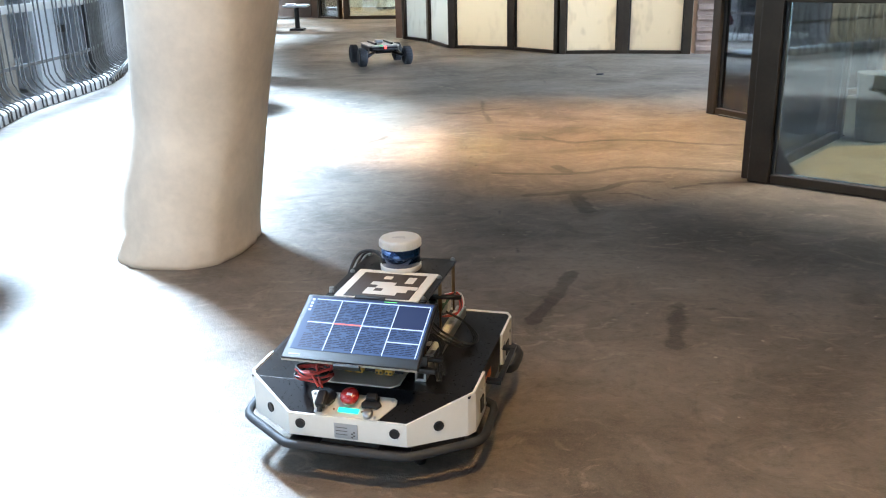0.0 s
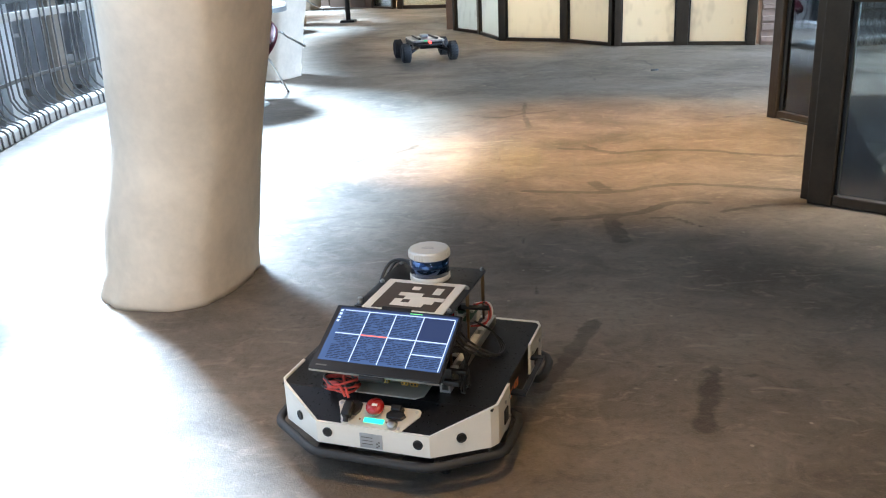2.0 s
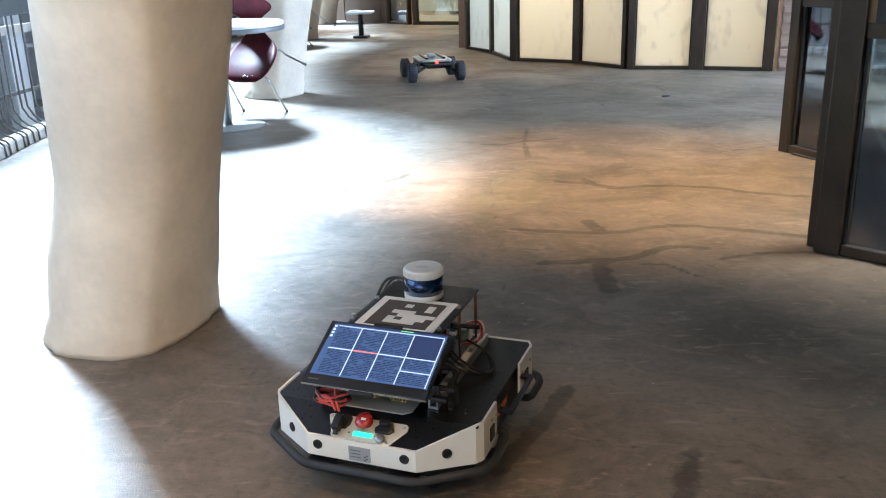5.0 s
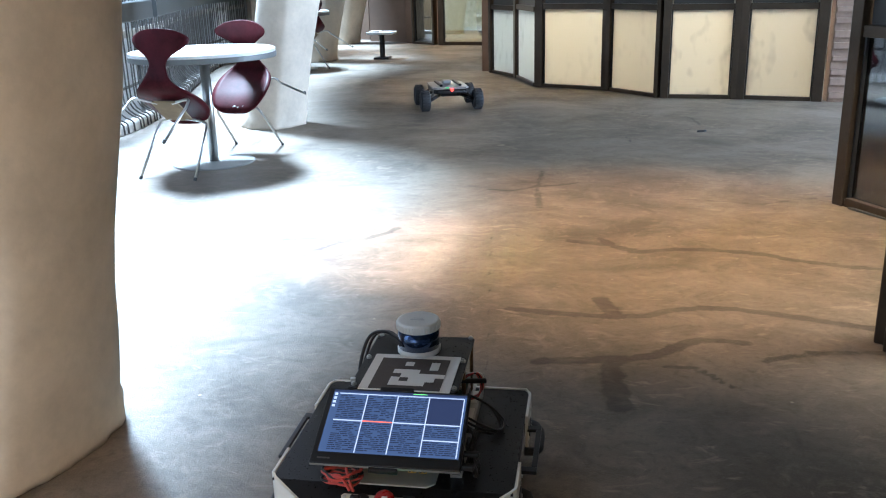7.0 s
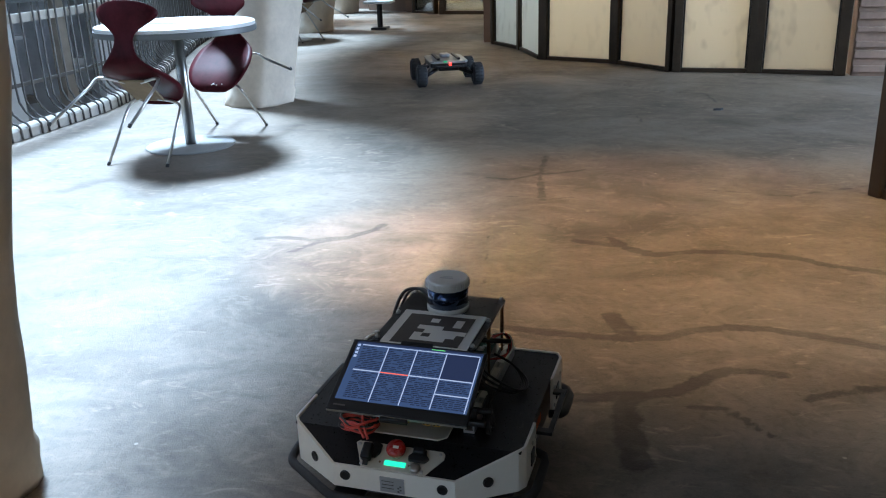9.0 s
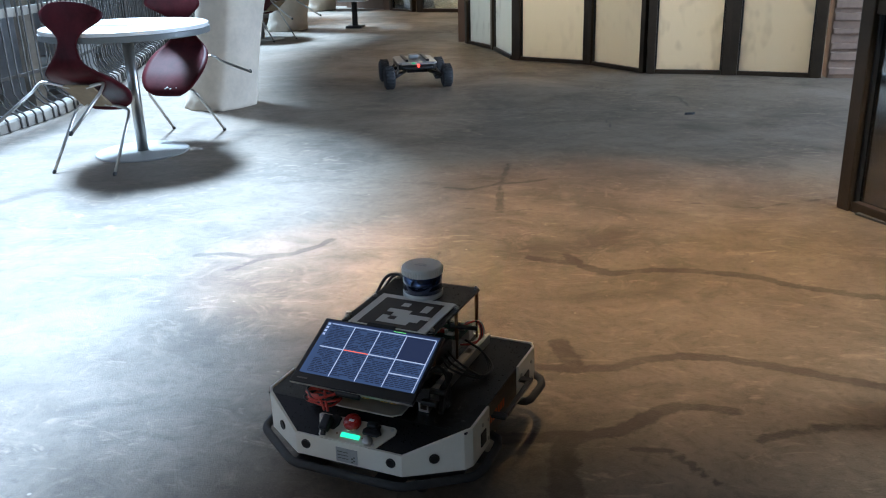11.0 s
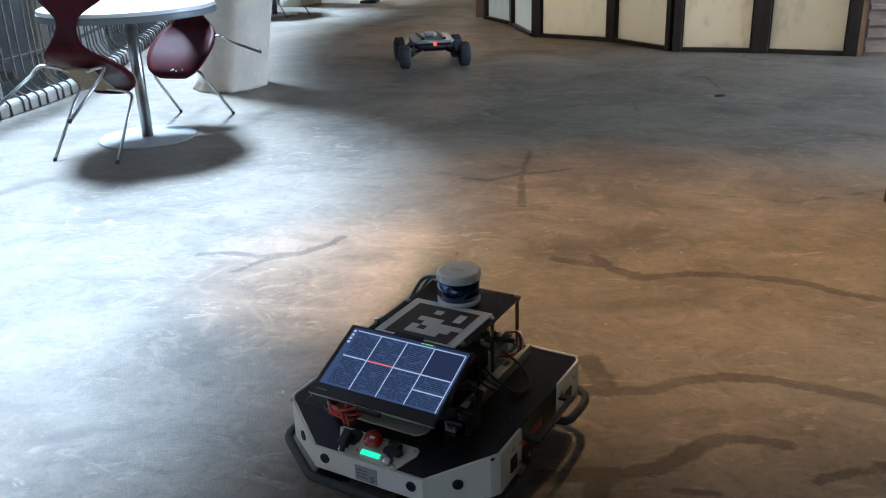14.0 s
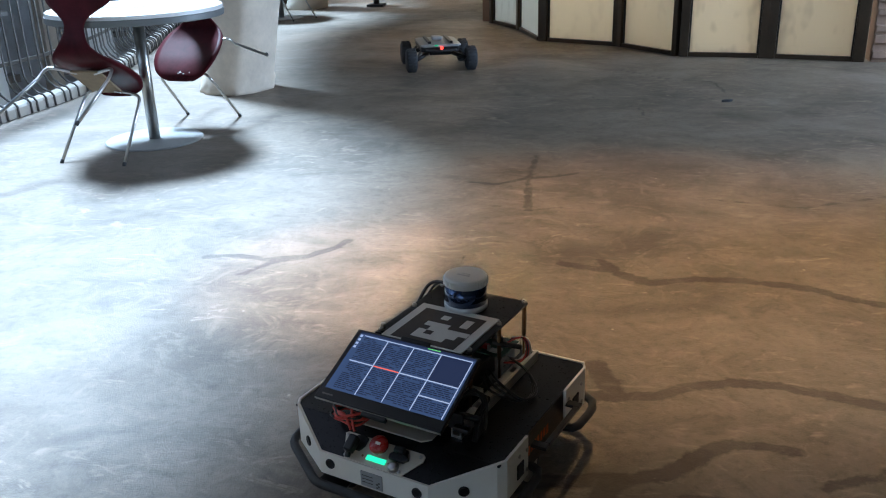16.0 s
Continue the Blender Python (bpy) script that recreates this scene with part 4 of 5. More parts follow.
def skirt(ob, sy):
    """White sheet-metal apron round one end, folded at the corners, with a notched lug on each flank."""
    front = [(-0.256, -0.074), (-0.256, -0.172), (-0.244, -0.192), (-0.131, -0.266), (0.131, -0.266), (0.244, -0.192), (0.256, -0.172), (0.256, -0.074)]
    rear = [(-0.256, -0.125), (-0.256, -0.243), (-0.243, -0.268), (0.243, -0.268), (0.256, -0.243), (0.256, -0.125)]
    out = front if sy < 0 else rear
    own = bmesh.new()
    t = 0.006
    cols = []
    for i, (x, y) in enumerate(out):
        a, b = Vector(out[max(i - 1, 0)]), Vector(out[min(i + 1, len(out) - 1)])
        d = (b - a).normalized()
        w = Vector((-d.y, d.x))
        z1 = hood_z(x, y) + 0.003 if sy < 0 else HOOD_Z + 0.003
        z0 = 0.099 if i not in (0, len(out) - 1) else 0.100
        inner = Vector((x, y)) + w * t
        cols.append([own.verts.new(v) for v in ((x, y, z0), (x, y, z1), (inner.x, inner.y, z1), (inner.x, inner.y, z0))])
    for a, b in zip(cols, cols[1:]):
        for j in range(4):
            own.faces.new((a[j], a[(j + 1) % 4], b[(j + 1) % 4], b[j]))
    own.faces.new(cols[0][::-1])
    own.faces.new(cols[-1])
    if sy > 0:
        bmesh.ops.scale(own, vec=(1, -1, 1), verts=own.verts)
    ap = part("apron", own, M_white, ob, "white folded metal apron")
    for sx in (-1, 1):
        part("lug_opening", box(sx * 0.2565 - 0.0022, sx * 0.2565 + 0.0022, *sorted((sy * (0.098 if sy < 0 else 0.165), sy * (0.128 if sy < 0 else 0.20))), 0.118, 0.152, 0.002), M_black, ap)
        for y, z in (((0.083, 0.165), (0.083, 0.118), (0.118, 0.170)) if sy < 0 else ((0.14, 0.165), (0.14, 0.118), (0.215, 0.165), (0.222, 0.115))):
            part("screw", lathe([(0.0045, 0.0), (0.0045, 0.002), (0.003, 0.003)], 10, (sx * 0.2565, sy * y, z), None, pose(0, 0, 0, 0, 90 * sx, 0)), M_chrome, ap)
    if sy < 0:
        for x, y, ang, z in ((-0.190, -0.2290, -33, 0.136), (-0.105, -0.2668, 0, 0.128), (0.105, -0.2668, 0, 0.128), (0.190, -0.2290, 33, 0.136)):
            eye = Matrix.Translation((x, y, z)) @ pose(0, 0, 0, 0, 0, ang) @ pose(0, 0, 0, 90, 0, 0)
            part("ultrasonic_sensor", lathe([(0.0112, -0.002), (0.0112, 0.0015), (0.0095, 0.0022), (0.008, 0.0008)], 20, (0, 0, 0), None, eye), M_black, ap, "round black sensor")
        part("label_plate", box(-0.028, 0.024, -0.2682, -0.2662, 0.104, 0.138, 0.0), M_grey_label, ap, "silver type plate")
        code = bmesh.new()
        for i in range(4):
            box(0.010 + 0.0045 * (i % 2), 0.014 + 0.0045 * (i % 2), -0.2692, -0.2684, 0.107 + 0.004 * i, 0.110 + 0.004 * i, 0, code)
        for i in range(3):
            box(-0.024, 0.002, -0.2692, -0.2684, 0.113 + 0.008 * i, 0.1142 + 0.008 * i, 0, code)
        part("print", code, M_bar, ap, "grey print")
    return ap


def bumper(ob, sy):
    # straight runs with tight bends
    half = [(0.0, -0.286, 0.086), (0.118, -0.286, 0.086), (0.136, -0.282, 0.086), (0.152, -0.273, 0.086), (0.252, -0.204, 0.088), (0.264, -0.193, 0.088), (0.272, -0.178, 0.089), (0.275, -0.16, 0.090), (0.276, -0.075, 0.098), (0.270, -0.058, 0.104), (0.250, -0.052, 0.108)]
    if sy > 0:
        half = [(0.0, -0.292, 0.092), (0.215, -0.292, 0.092), (0.243, -0.286, 0.092), (0.267, -0.266, 0.093), (0.279, -0.235, 0.095), (0.282, -0.20, 0.098), (0.282, -0.14, 0.103), (0.276, -0.118, 0.107), (0.250, -0.110, 0.110)]
    pts = [(-x, y, z) for x, y, z in half[:0:-1]] + half
    b = part("bumper", tube([Vector((x, -y if sy > 0 else y, z)) for x, y, z in pts], 0.0098, 12), M_rubber, ob, "black rubber bumper tube", True)
    for sx in (-1, 1):
        part("strut", box(sx * 0.10 - 0.035, sx * 0.10 + 0.035, *sorted((sy * 0.245, sy * 0.282)), 0.082, 0.086, 0.001), M_black, b)
    return b


def cable(ob, pts, r, mat, label="", name="cable"):
    return part(name, tube(smooth_path(pts, 6), r, 8), mat, ob, label, True)


def build_robot():
    ob = thing("mobile_robot", "low white wheeled robot carrying a lit screen and scanner", "robot")
    hull = [(-0.252, -0.176), (-0.128, -0.262), (0.128, -0.262), (0.252, -0.176), (0.252, 0.176), (0.252, 0.235), (0.225, 0.265), (-0.225, 0.265), (-0.252, 0.235)]
    part("chassis", prism([(-0.225, -0.15), (-0.12, -0.215), (0.12, -0.215), (0.225, -0.15), (0.225, 0.21), (0.2, 0.235), (-0.2, 0.235), (-0.225, 0.21)], 0.055, 0.145, None, 0.004), M_black, ob, "black chassis tub")
    # hood: flat deck plus a nose that falls towards the front
    own = bmesh.new()
    prism([(-0.249, -0.192), (0.249, -0.192), (0.250, 0.250), (0.238, 0.264), (-0.238, 0.264), (-0.250, 0.250)], HOOD_Z - 0.005, HOOD_Z, own, 0.0012)
    prism([(-0.242, -0.1921), (-0.129, -0.262), (0.129, -0.262), (0.242, -0.1921)], lambda x, y: hood_z(x, y) - 0.005, lambda x, y: hood_z(x, y) - 0.0004, own)
    part("hood", own, M_hood, ob, "matt black hood plate")
    part("side_wall", box(-0.238, -0.232, -0.16, 0.23, 0.08, 0.1845), M_black, ob)
    part("side_wall", box(0.232, 0.238, -0.16, 0.23, 0.08, 0.1845), M_black, ob)
    skirt(ob, -1), skirt(ob, 1)
    bumper(ob, -1), bumper(ob, 1)
    for sx in (-1, 1):
        # carrying handle: flat plate with a slot
        h = bmesh.new()
        x0 = sx * 0.252
        x1 = sx * 0.287
        for ya, yb, xa, xb in ((-0.055, -0.035, x0, x1), (0.125, 0.145, x0, x1), (-0.035, 0.125, sx * 0.275, x1)):
            box(*sorted((xa, xb)), ya, yb, 0.152, 0.160, 0.0015, h)
        part("handle", h, M_black, ob, "flat black carrying handle")
        bars = bmesh.new()
        for k, (ya, yb) in enumerate(((-0.045, -0.028), (-0.022, -0.012), (-0.006, 0.004), (0.010, 0.020), (0.028, 0.036), (0.042, 0.052), (0.058, 0.068))):
            box(*sorted((sx * 0.2382, sx * 0.2392)), ya, yb, 0.115 + 0.002 * (k % 2), 0.136, 0, bars)
        part("side_print", bars, M_orange, ob, "orange print on the flank")
        wheel = part("drive_wheel", lathe([(0.05, -0.02), (0.062, -0.018), (0.065, -0.008), (0.065, 0.008), (0.062, 0.018), (0.05, 0.02)], 32, (0, 0, 0), None, pose(0, 0, 0, 0, 90, 0)), M_rubber, ob, "black rubber drive wheel", True, Matrix.Translation((sx * 0.205, 0.0, 0.065)))
        part("hub", lathe([(0.035, -0.024), (0.035, 0.024)], 20, (0, 0, 0), None, pose(0, 0, 0, 0, 90, 0)), M_alu, wheel)
        for y in (-0.165, 0.19):
            part("castor", lathe([(0.018, -0.010), (0.026, -0.009), (0.028, 0.0), (0.026, 0.009), (0.018, 0.010)], 20, (sx * 0.13, y, 0.028), None, pose(0, 0, 0, 0, 90, 0)), M_rubber, ob, "small castor wheel", True)
    # ---- control panel on the nose
    pf = slope_frame(0.001, -0.239)
    panel = part("control_panel", prism([(-0.072, -0.026), (0.066, -0.026), (0.097, 0.014), (0.097, 0.026), (0.091, 0.031), (-0.091, 0.031), (-0.097, 0.026), (-0.084, 0.0)], 0.0, 0.003, None, 0.0008), M_champagne, ob, "pale metal control panel", False, pf)
    part("display", box(-0.024, 0.022, -0.0165, -0.0050, 0.0032, 0.0046, 0.0006), M_led, panel, "lit green charge display")
    part("stop_button", lathe([(0.011, 0.003), (0.012, 0.008), (0.0195, 0.012), (0.0205, 0.020), (0.017, 0.026), (0.008, 0.0275)], 28, (-0.003, 0.016, 0)), M_red, panel, "red emergency stop button", True)
    part("stop_arrow", box(-0.007, 0.005, 0.012, 0.018, 0.0274, 0.0279), M_paper, panel, "pale print on the button")
    part("key_switch", lathe([(0.0115, 0.003), (0.0115, 0.008), (0.0095, 0.012), (0.006, 0.0125)], 24, (0.043, -0.0145, 0)), M_chrome, panel, "chrome round switch", True)
    sock = part("socket", prism([(0.026, -0.002), (0.060, -0.002), (0.069, 0.007), (0.060, 0.017), (0.060, 0.026), (0.033, 0.026), (0.031, 0.016), (0.024, 0.008)], 0.0032, 0.012, None, 0.002), M_black, panel, "black covered socket")
    part("socket_cap", box(0.034, 0.058, 0.012, 0.026, 0.0122, 0.024, 0.003), M_black, sock)
    plug = part("plug_socket", prism([(-0.070, -0.005), (-0.045, -0.005), (-0.037, 0.008), (-0.037, 0.026), (-0.050, 0.032), (-0.066, 0.026)], 0.0032, 0.009, None, 0.002), M_black, panel, "black power socket")
    part("plug", box(-0.071, -0.050, -0.018, 0.018, 0.010, 0.030, 0.004), M_black, plug, "black plug pushed in")
    part("plug_tail", tube(smooth_path([(-0.060, -0.016, 0.018), (-0.060, -0.026, 0.012)], 3), 0.006, 8), M_rubber, plug)
    for x, y in ((-0.072, -0.020), (0.088, 0.023), (-0.088, 0.023), (0.058, -0.020)):
        part("screw", lathe([(0.0038, 0.003), (0.0038, 0.0048), (0.002, 0.0055)], 10, (x, y, 0)), M_chrome, panel)
    for x in (-0.034, 0.029):
        part("pilot_light", lathe([(0.0022, 0.003), (0.0022, 0.0044)], 10, (x, -0.0105, 0)), M_brass, panel)
    # ---- things bolted on the hood
    Z = HOOD_Z
    part("mounting_plate", prism([(-0.092, -0.196), (0.076, -0.196), (0.092, -0.180), (0.092, -0.10), (-0.092, -0.10)], Z + 0.003, Z + 0.006, None, 0.0008), M_champagne, ob, "champagne aluminium plate")
    part("plate_spacer", box(-0.08, 0.08, -0.17, -0.11, Z, Z + 0.003), M_black, ob)
    for x in (-0.128, 0.128):
        # slotted aluminium profile: a C section drawn upright, then laid along the hood
        own = prism([(-0.012, 0.0), (0.012, 0.0), (0.012, 0.024), (0.0045, 0.024), (0.0045, 0.020), (0.008, 0.019), (0.008, 0.006), (-0.008, 0.006), (-0.008, 0.019), (-0.0045, 0.020), (-0.0045, 0.024), (-0.012, 0.024)], 0.0, 0.38)
        own.transform(Matrix.Translation((x, 0.235, Z)) @ pose(0, 0, 0, 90, 0, 0))
        part("slotted_profile", own, M_alu, ob, "slotted aluminium profile")
    # white strips laid on in place of the shine along the profile's top
    for k in range(4):
        y = -0.12 + 0.085 * k
        part("profile_shine", box(0.1205, 0.1355, y, y + 0.060, Z + 0.0242, Z + 0.0256), M_white, ob, "painted white shine on the profile")
    for x in (-0.075, -0.028, -0.004, 0.042, 0.064):
        con = part("power_connector", box(x - 0.0085, x + 0.0085, -0.168, -0.150, Z + 0.018, Z + 0.030, 0.002), M_yellow, ob, "amber power connector")
        for q in (-0.004, 0.004):
            part("pin", lathe([(0.0026, 0.0), (0.0026, 0.001)], 10, (x + q, -0.1686, Z + 0.024), None, pose(0, 0, 0, 90, 0, 0)), M_black, con)
    part("power_board", box(-0.10, 0.09, -0.150, -0.06, Z + 0.014, Z + 0.034, 0.002), M_black, ob, "black power distribution box")
    part("computer", box(-0.085, 0.085, -0.04, 0.12, Z + 0.012, Z + 0.062, 0.004), M_black, ob, "black computer case")
    part("cross_bar", box(-0.116, 0.116, -0.02, 0.0, Z + 0.0255, Z + 0.038, 0.001), M_alu, ob)
    part("circuit_board", box(0.02, 0.115, 0.09, 0.18, Z + 0.066, Z + 0.0685), M_green_board, ob, "green circuit board")
    rnd = random.Random(5)
    for k in range(12):
        x, y = rnd.uniform(0.03, 0.105), rnd.uniform(0.095, 0.17)
        s = rnd.uniform(0.004, 0.010)
        part("component", box(x - s, x + s, y - s * 0.7, y + s * 0.7, Z + 0.0688, Z + 0.0688 + rnd.uniform(0.004, 0.016), 0.0006), (M_black, M_paper, M_alu, M_red)[k % 4], ob)
    part("terminal_block", box(0.085, 0.112, 0.165, 0.195, Z + 0.03, Z + 0.062, 0.003), M_paper, ob, "white terminal block")
    # ---- upper deck on four posts
    DZ = 0.345
    part("upper_deck", prism([(-0.110, -0.072), (0.117, -0.072), (0.124, -0.065), (0.124, 0.209), (0.117, 0.216), (-0.102, 0.216), (-0.110, 0.208)], DZ - 0.004, DZ, None, 0.0008), M_hood, ob, "thin black upper deck")
    for x in (-0.101, 0.115):
        for y in (-0.058, 0.078, 0.207):
            part("post", lathe([(0.0032, Z), (0.0032, 0.262), (0.0048, 0.263), (0.0048, DZ - 0.0045)], 10, (x, y, 0)), M_brass, ob, "brass stand-off post", True)
            part("nut", lathe([(0.006, DZ + 0.0005), (0.006, DZ + 0.005), (0.0035, DZ + 0.0055), (0.0035, DZ + 0.008)], 6, (x, y, 0)), M_chrome, ob)
    # printed marker board: squares on a dark field
    bx0, bx1, by0, by1 = -0.087, 0.108, -0.081, 0.095
    board = part("marker_board", box(bx0, bx1, by0, by1, DZ + 0.001, DZ + 0.004), M_paper, ob, "white printed marker board")
    part("dark_field", box(bx0 + 0.021, bx1 - 0.021, by0 + 0.003, by1 - 0.021, DZ + 0.0042, DZ + 0.0050), M_ink, board, "dark printed square")
    cell = (bx1 - bx0 - 0.042) / 8
    rows = ["00000000", "00010010", "00000010", "00111000", "00011111", "00101110", "00111100", "00000000"]
    for r, row in enumerate(rows):
        for c, k in enumerate(row):
            if k == "1":
                x, y = bx0 + 0.021 + c * cell, by1 - 0.021 - r * cell
                part("white_square", box(x, x + cell + 0.0001, y - cell - 0.0001, y, DZ + 0.0052, DZ + 0.0058), M_paper, board)
    # ---- scanner
    lx, ly = 0.005, 0.130
    base = part("scanner_base", lathe([(0.047, DZ + 0.0005), (0.0495, DZ + 0.003), (0.0495, DZ + 0.013), (0.048, DZ + 0.0145)], 48, (lx, ly, 0)), M_lid, ob, "pale metal scanner base", True)
    part("scanner_window", lathe([(0.0478, DZ + 0.0147), (0.0478, DZ + 0.0575)], 48, (lx, ly, 0)), M_lens, ob, "glossy dark blue scanner window", True)
    cap = part("scanner_cap", lathe([(0.0478, DZ + 0.058), (0.0490, DZ + 0.059), (0.0490, DZ + 0.075), (0.0475, DZ + 0.0785), (0.044, DZ + 0.080)], 64, (lx, ly, 0)), M_lid, ob, "pale ribbed scanner cap")
    ribs = bmesh.new()
    for k in range(45):
        own = bmesh.new()
        box(0.0486, 0.0513, -0.0015, 0.0015, DZ + 0.061, DZ + 0.0735, 0, own)
        own.transform(Matrix.Translation((lx, ly, 0)) @ pose(0, 0, 0, 0, 0, 8 * k))
        join(ribs, own)
    part("cap_ribs", ribs, M_lid, cap)
    part("cap_print", box(lx - 0.016, lx + 0.016, ly - 0.012, ly - 0.005, DZ + 0.0802, DZ + 0.0806), M_grey_label, cap, "grey print on the cap")
    part("cap_print", box(lx - 0.010, lx + 0.012, ly - 0.001, ly + 0.002, DZ + 0.0802, DZ + 0.0806), M_grey_label, cap)
    cable(ob, [(lx - 0.046, ly + 0.02, DZ + 0.012), (-0.085, 0.185, DZ + 0.020), (-0.125, 0.18, DZ + 0.008), (-0.140, 0.14, 0.30), (-0.128, 0.09, 0.26), (-0.10, 0.07, 0.24)], 0.0042, M_wire_black, "black scanner cable")
    cable(ob, [(lx - 0.046, ly + 0.028, DZ + 0.010), (-0.080, 0.20, DZ + 0.014), (-0.120, 0.20, DZ), (-0.134, 0.15, 0.29), (-0.12, 0.10, 0.25)], 0.0036, M_wire_black)
    # ---- tilted portable screen
    sm = pose(0.004, -0.250, 0.271, 24.5, 0, 0.0)
    W, H = 0.150, 0.186
    scr = part("screen_case", box(-W, W, 0.0, H, -0.010, 0.0, 0.0022), M_black, ob, "slim black portable screen", False, sm)
    part("screen_edge", box(-W + 0.001, W - 0.001, -0.0012, 0.0002, -0.0078, -0.0030), M_alu, scr, "silver lower edge")
    part("hinge", box(-0.030, 0.028, -0.010, -0.0015, -0.012, -0.001, 0.002), M_black, scr)
    part("top_clip", box(-0.042, 0.030, H - 0.004, H + 0.007, -0.011, 0.0025, 0.002), M_black, scr, "black clip on the screen")
    x0, x1, y0, y1 = -W + 0.012, W - 0.007, 0.026, H - 0.006
    part("display", box(x0, x1, y0, y1, 0.0002, 0.0007), M_screen, scr, "lit blue display")
    gx = [-W + 2 * W * f for f in (0.085, 0.285, 0.50, 0.72, 0.96)]
    ymid, ytop = y0 + 0.076, y1 - 0.010
    for k in range(1, 5):
        part("window_line", box(gx[k] - 0.0011, gx[k] + 0.0011, y0 + 0.001, ytop, 0.0008, 0.0011), M_line, scr)
    part("window_line", box(gx[0], gx[4], ytop, ytop + 0.0022, 0.0008, 0.0011), M_line, scr)
    part("window_line", box(gx[0], gx[1] - 0.0012, ymid, ymid + 0.0026, 0.0008, 0.0011), M_line, scr)
    part("window_line", box(gx[2] + 0.0012, gx[4] - 0.0012, ymid, ymid + 0.0026, 0.0008, 0.0011), M_line, scr)
    part("window_line", box(gx[3] + 0.0012, gx[4] - 0.0012, y0 + 0.038, y0 + 0.0405, 0.0008, 0.0011), M_line, scr)
    part("red_title", box(gx[1] + 0.0012, gx[2] - 0.0012, ymid, ymid + 0.0026, 0.0008, 0.0011), M_screen_red, scr, "red title bar")
    part("dark_window", box(gx[3] + 0.0014, gx[4] - 0.0014, ymid + 0.003, ytop - 0.0005, 0.0008, 0.0010), M_screen_dark, scr)
    part("top_bar", box(x0, x1, y1 - 0.005, y1, 0.0008, 0.0010), M_screen_dark, scr)
    part("green_mark", box(x0 + 0.168, x0 + 0.198, y1 - 0.0035, y1 - 0.0018, 0.0011, 0.0014), M_screen_green, scr)
    for k in range(4):
        part("icon", box(x0 + 0.003, x0 + 0.009, y1 - 0.014 - 0.010 * k, y1 - 0.008 - 0.010 * k, 0.0008, 0.0011, 0.0), M_line, scr)
    text = bmesh.new()
    for c in range(4):
        for lo, hi in ((y0 + 0.003, ymid - 0.002), (ymid + 0.005, ytop - 0.002)):
            if c == 3 and lo > ymid:
                hi, lo = ytop - 0.002, ytop - 0.010
            y = hi - 0.0035
            while y > lo:
                x = gx[c] + 0.0025
                while x < gx[c + 1] - 0.006:
                    w = rnd.uniform(0.006, 0.018)
                    if rnd.random() < 0.88 and not (c == 3 and abs(y - (y0 + 0.039)) < 0.004):
                        box(x, min(x + w, gx[c + 1] - 0.003), y, y + 0.0021, 0.0008, 0.0010, 0, text)
                    x += w + rnd.uniform(0.001, 0.004)
                y -= 0.0046
    tagged(part("text", text, M_screen_text, scr, "rows of unreadable text bars"), kind="stuff")
    part("maker_mark", box(-W + 0.014, -W + 0.040, 0.010, 0.0135, 0.0002, 0.0005), M_bar, scr)
    for x in (-0.075, 0.085):
        part("screen_bracket", prism([(x - 0.012, -0.185), (x + 0.012, -0.185), (x + 0.014, -0.12), (x - 0.014, -0.12)], 0.256, 0.260, None, 0.001), M_black, ob, "black screen bracket")
        part("bracket_leg", box(x - 0.010, x + 0.010, -0.135, -0.130, Z + 0.034, 0.258), M_black, ob)
    for x in (-0.10, 0.10):
        part("screen_stay", tube([(x, -0.09, Z + 0.02), (x, -0.12, 0.325)], 0.006, 8), M_black, ob)
    part("cable_post", lathe([(0.004, 0.335), (0.004, 0.346), (0.006, 0.347), (0.006, 0.354)], 10, (-0.106, -0.045, 0)), M_chrome, ob, "small chrome bolt")
    # ---- wiring
    coil = []
    for k in range(4 * 14 + 1):
        a = 2 * math.pi * k / 14
        wob = 0.004 * math.sin(k * 1.7)
        coil.append((-0.096 + (0.038 + wob) * math.cos(a), -0.196 + (0.026 + wob) * math.sin(a), Z + 0.012 + 0.0055 * (k / 14) + 0.005 * math.sin(a * 0.5 + 1)))
    coil += [(-0.070, -0.170, Z + 0.040), (-0.066, -0.158, Z + 0.028)]
    part("red_cable", tube(smooth_path(coil, 3), 0.0032, 7), M_wire_red, ob, "coiled red power cable", True)
    coil2 = [(x * 1.0 + 0.003 * math.sin(i), y + 0.004 * math.cos(i * 0.7), z + 0.005) for i, (x, y, z) in enumerate(coil[4:46])]
    part("black_cable", tube(smooth_path(coil2, 3), 0.0026, 7), M_wire_black, ob, "coiled black power cable", True)
    cable(ob, [(-0.080, -0.182, Z + 0.036), (-0.084, -0.205, Z + 0.046), (-0.074, -0.222, Z + 0.026), (-0.066, -0.228, Z + 0.006)], 0.003, M_wire_red, "red lead to the plug")
    cable(ob, [(-0.110, -0.218, Z + 0.034), (-0.092, -0.222, Z + 0.034), (-0.072, -0.232, Z + 0.010)], 0.003, M_wire_red)
    part("cable_tie", box(-0.092, -0.066, -0.172, -0.152, Z + 0.036, Z + 0.052, 0.004), M_grey_label, ob, "grey connector on the coil")
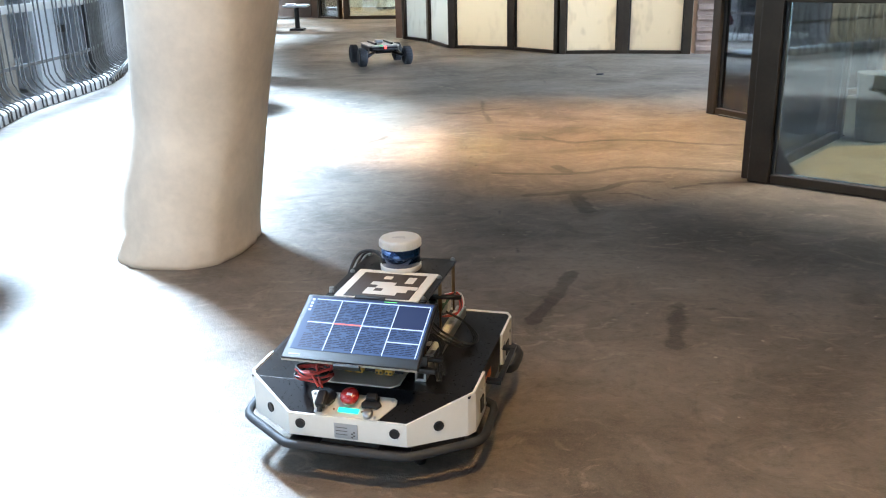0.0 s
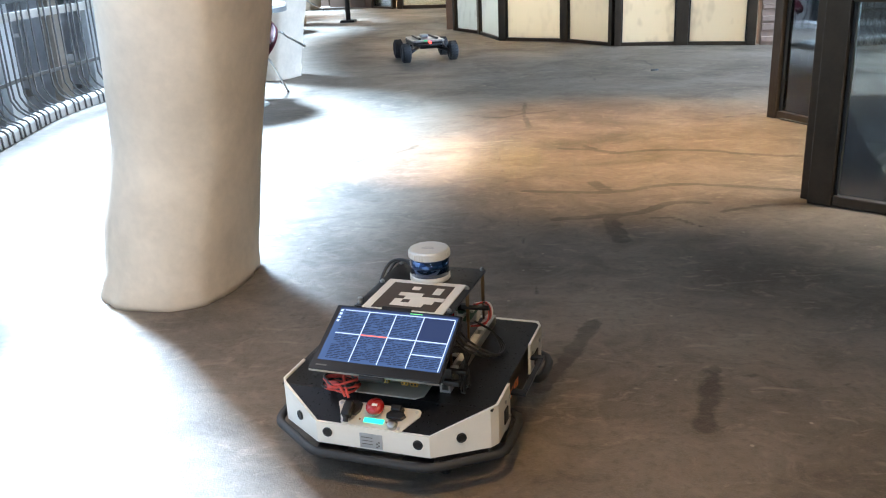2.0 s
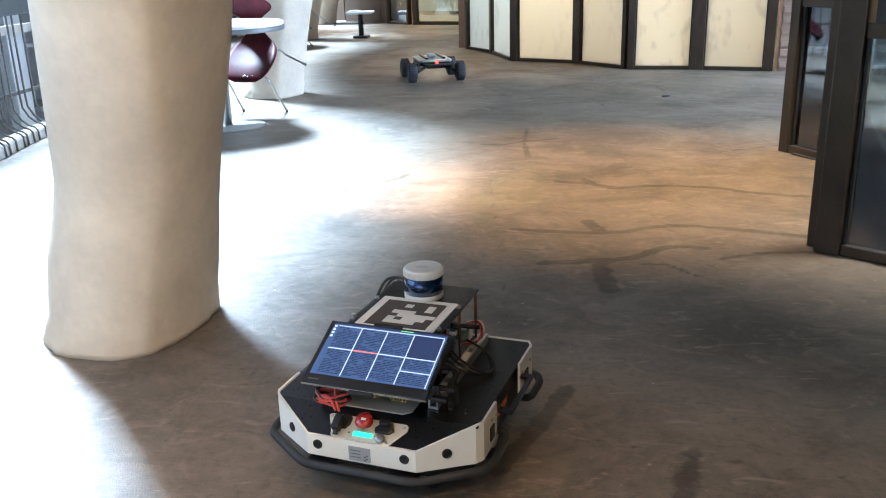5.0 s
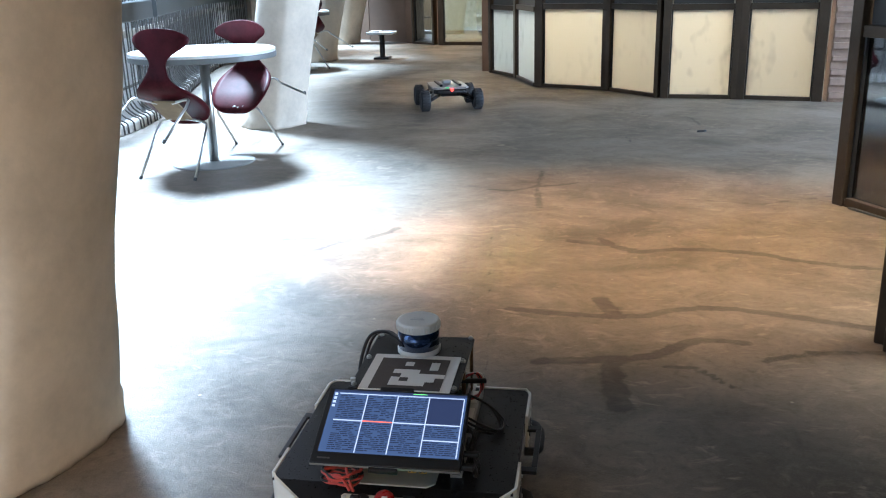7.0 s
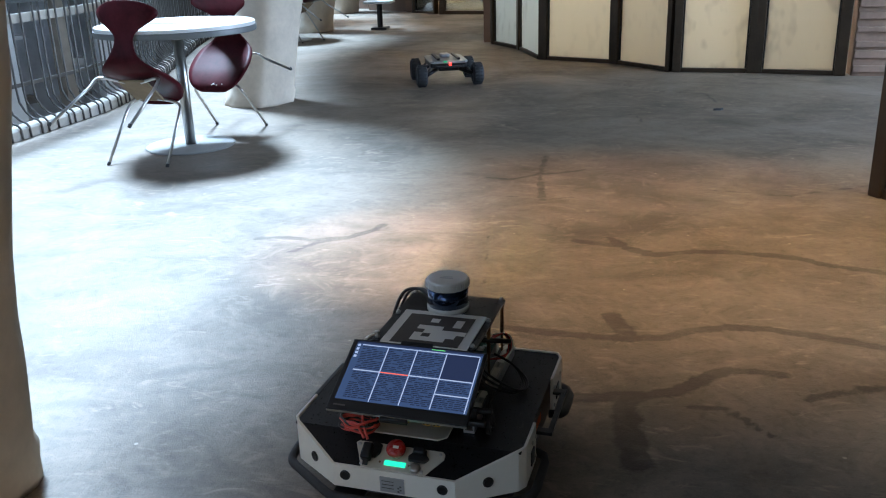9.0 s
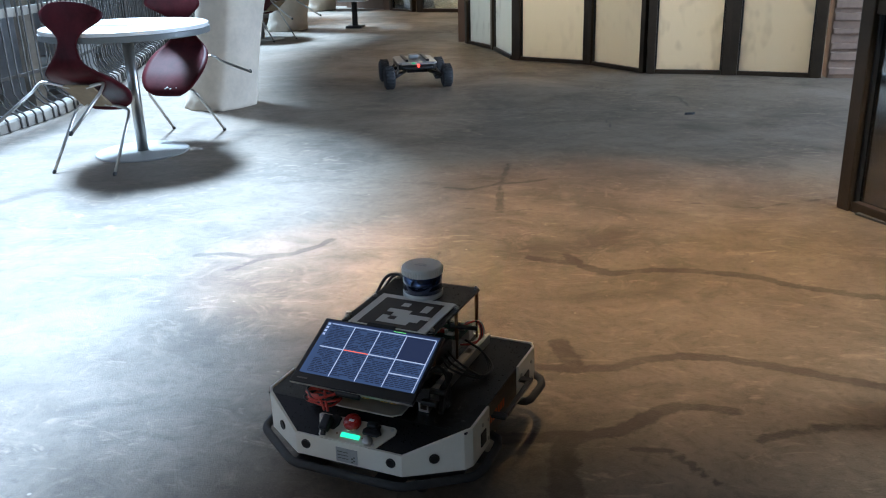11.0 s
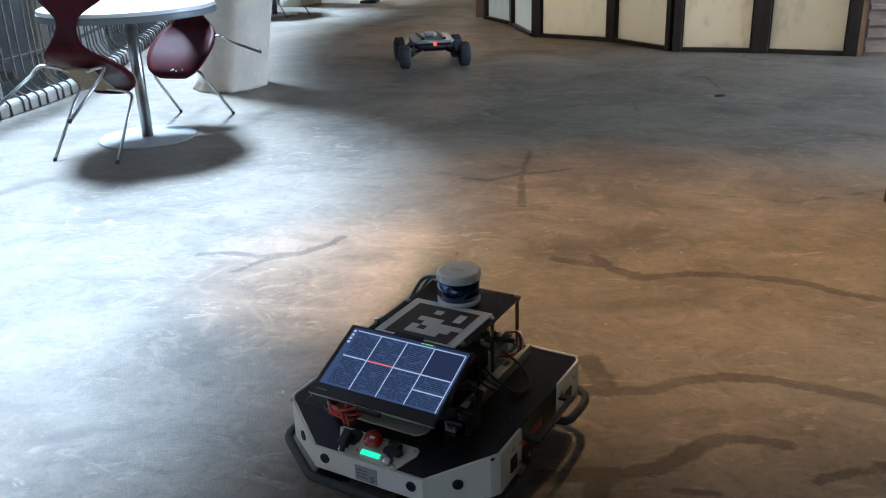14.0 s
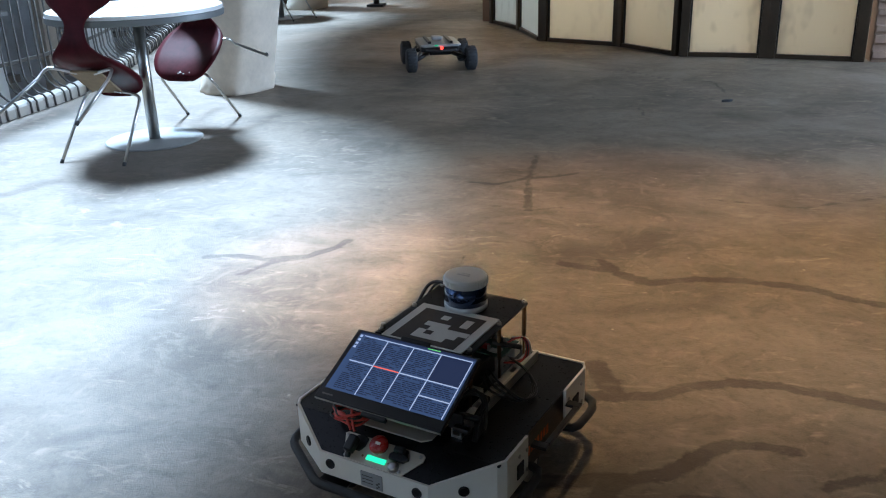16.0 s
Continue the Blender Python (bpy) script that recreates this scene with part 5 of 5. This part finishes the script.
    for k in range(7):
        o = 0.006 * k
        cable(ob, [(0.118 + 0.003 * k, -0.11 + o, 0.262), (0.146 + 0.002 * k, -0.10 + o, 0.284 - 0.006 * k), (0.158 + 0.003 * (k % 3), -0.085 + 0.5 * o, 0.25), (0.156 - 0.004 * (k % 4), -0.10 + o * 0.4, 0.215), (0.172 - 0.005 * (k % 3), -0.145 + 0.014 * (k % 4), Z + 0.006), (0.165, -0.12 + o, Z + 0.010), (0.140, -0.07 + o, Z + 0.030)], 0.0030, M_wire_black, "looped black data cable" if k == 0 else "")
    for k in range(3):
        cable(ob, [(0.10, 0.02 + 0.02 * k, Z + 0.05), (0.135, 0.0 + 0.02 * k, Z + 0.034), (0.185 + 0.006 * k, 0.03, Z + 0.008 + 0.004 * k), (0.195 + 0.005 * k, 0.08, Z + 0.006 + 0.004 * k), (0.165, 0.12, Z + 0.030), (0.115, 0.13, Z + 0.05)], 0.0028, M_wire_black)
    for k, mt in enumerate((M_wire_red, M_wire_black, M_wire_red, M_paper)):
        cable(ob, [(0.10, 0.15 + 0.01 * k, Z + 0.075), (0.128 + 0.004 * k, 0.17, Z + 0.085), (0.142 + 0.003 * k, 0.165, Z + 0.06), (0.138, 0.14 + 0.006 * k, Z + 0.04), (0.11, 0.11, Z + 0.045)], 0.0022, mt)
    part("usb_plug", box(0.128, 0.175, -0.135, -0.122, 0.232, 0.242, 0.003), M_black, ob, "black cable plug")
    part("usb_plug", box(0.130, 0.168, -0.165, -0.150, Z + 0.028, Z + 0.040, 0.003), M_black, ob)
    part("side_bracket", box(0.112, 0.146, -0.150, -0.144, Z + 0.0245, Z + 0.062, 0.001), M_black, ob)
    part("black_rod", tube([(0.10, 0.075, 0.300), (0.165, 0.088, 0.297)], 0.006, 10), M_black, ob, "short black antenna rod", True)
    return ob


robot = build_robot()


def motions():
    rows = [
        (0.0, 0.398, 1.435, -13.74),
        (0.5, 0.433, 1.562, -11.70),
        (1.0, 0.458, 1.676, -12.47),
        (1.5, 0.476, 1.762, -13.13),
        (2.0, 0.489, 1.823, -13.50),
        (2.5, 0.504, 1.869, -14.40),
        (3.0, 0.512, 1.907, -17.09),
        (3.5, 0.522, 1.926, -13.64),
        (4.0, 0.523, 1.948, -18.63),
        (6.5, 0.639, 2.544, -1.19),
        (7.0, 0.642, 2.647, -0.14),
        (7.5, 0.638, 2.750, 0.26),
        (8.0, 0.635, 2.879, -3.50),
        (8.5, 0.645, 3.015, -5.00),
        (9.0, 0.659, 3.151, -7.59),
        (11.5, 0.725, 3.498, -16.46),
        (12.0, 0.730, 3.525, -18.13),
        (12.5, 0.732, 3.544, -19.68),
        (13.0, 0.730, 3.549, -19.73),
        (13.5, 0.733, 3.551, -19.75),
        (14.0, 0.733, 3.552, -19.70),
        (14.5, 0.733, 3.550, -19.72),
        (15.0, 0.734, 3.549, -19.69),
        (15.5, 0.733, 3.548, -19.67),
        (16.0, 0.733, 3.546, -19.75),
    ]
    walk(robot, [(t, pose(x, y, 0.0, 0, 0, yaw)) for t, x, y, yaw in rows])


motions()
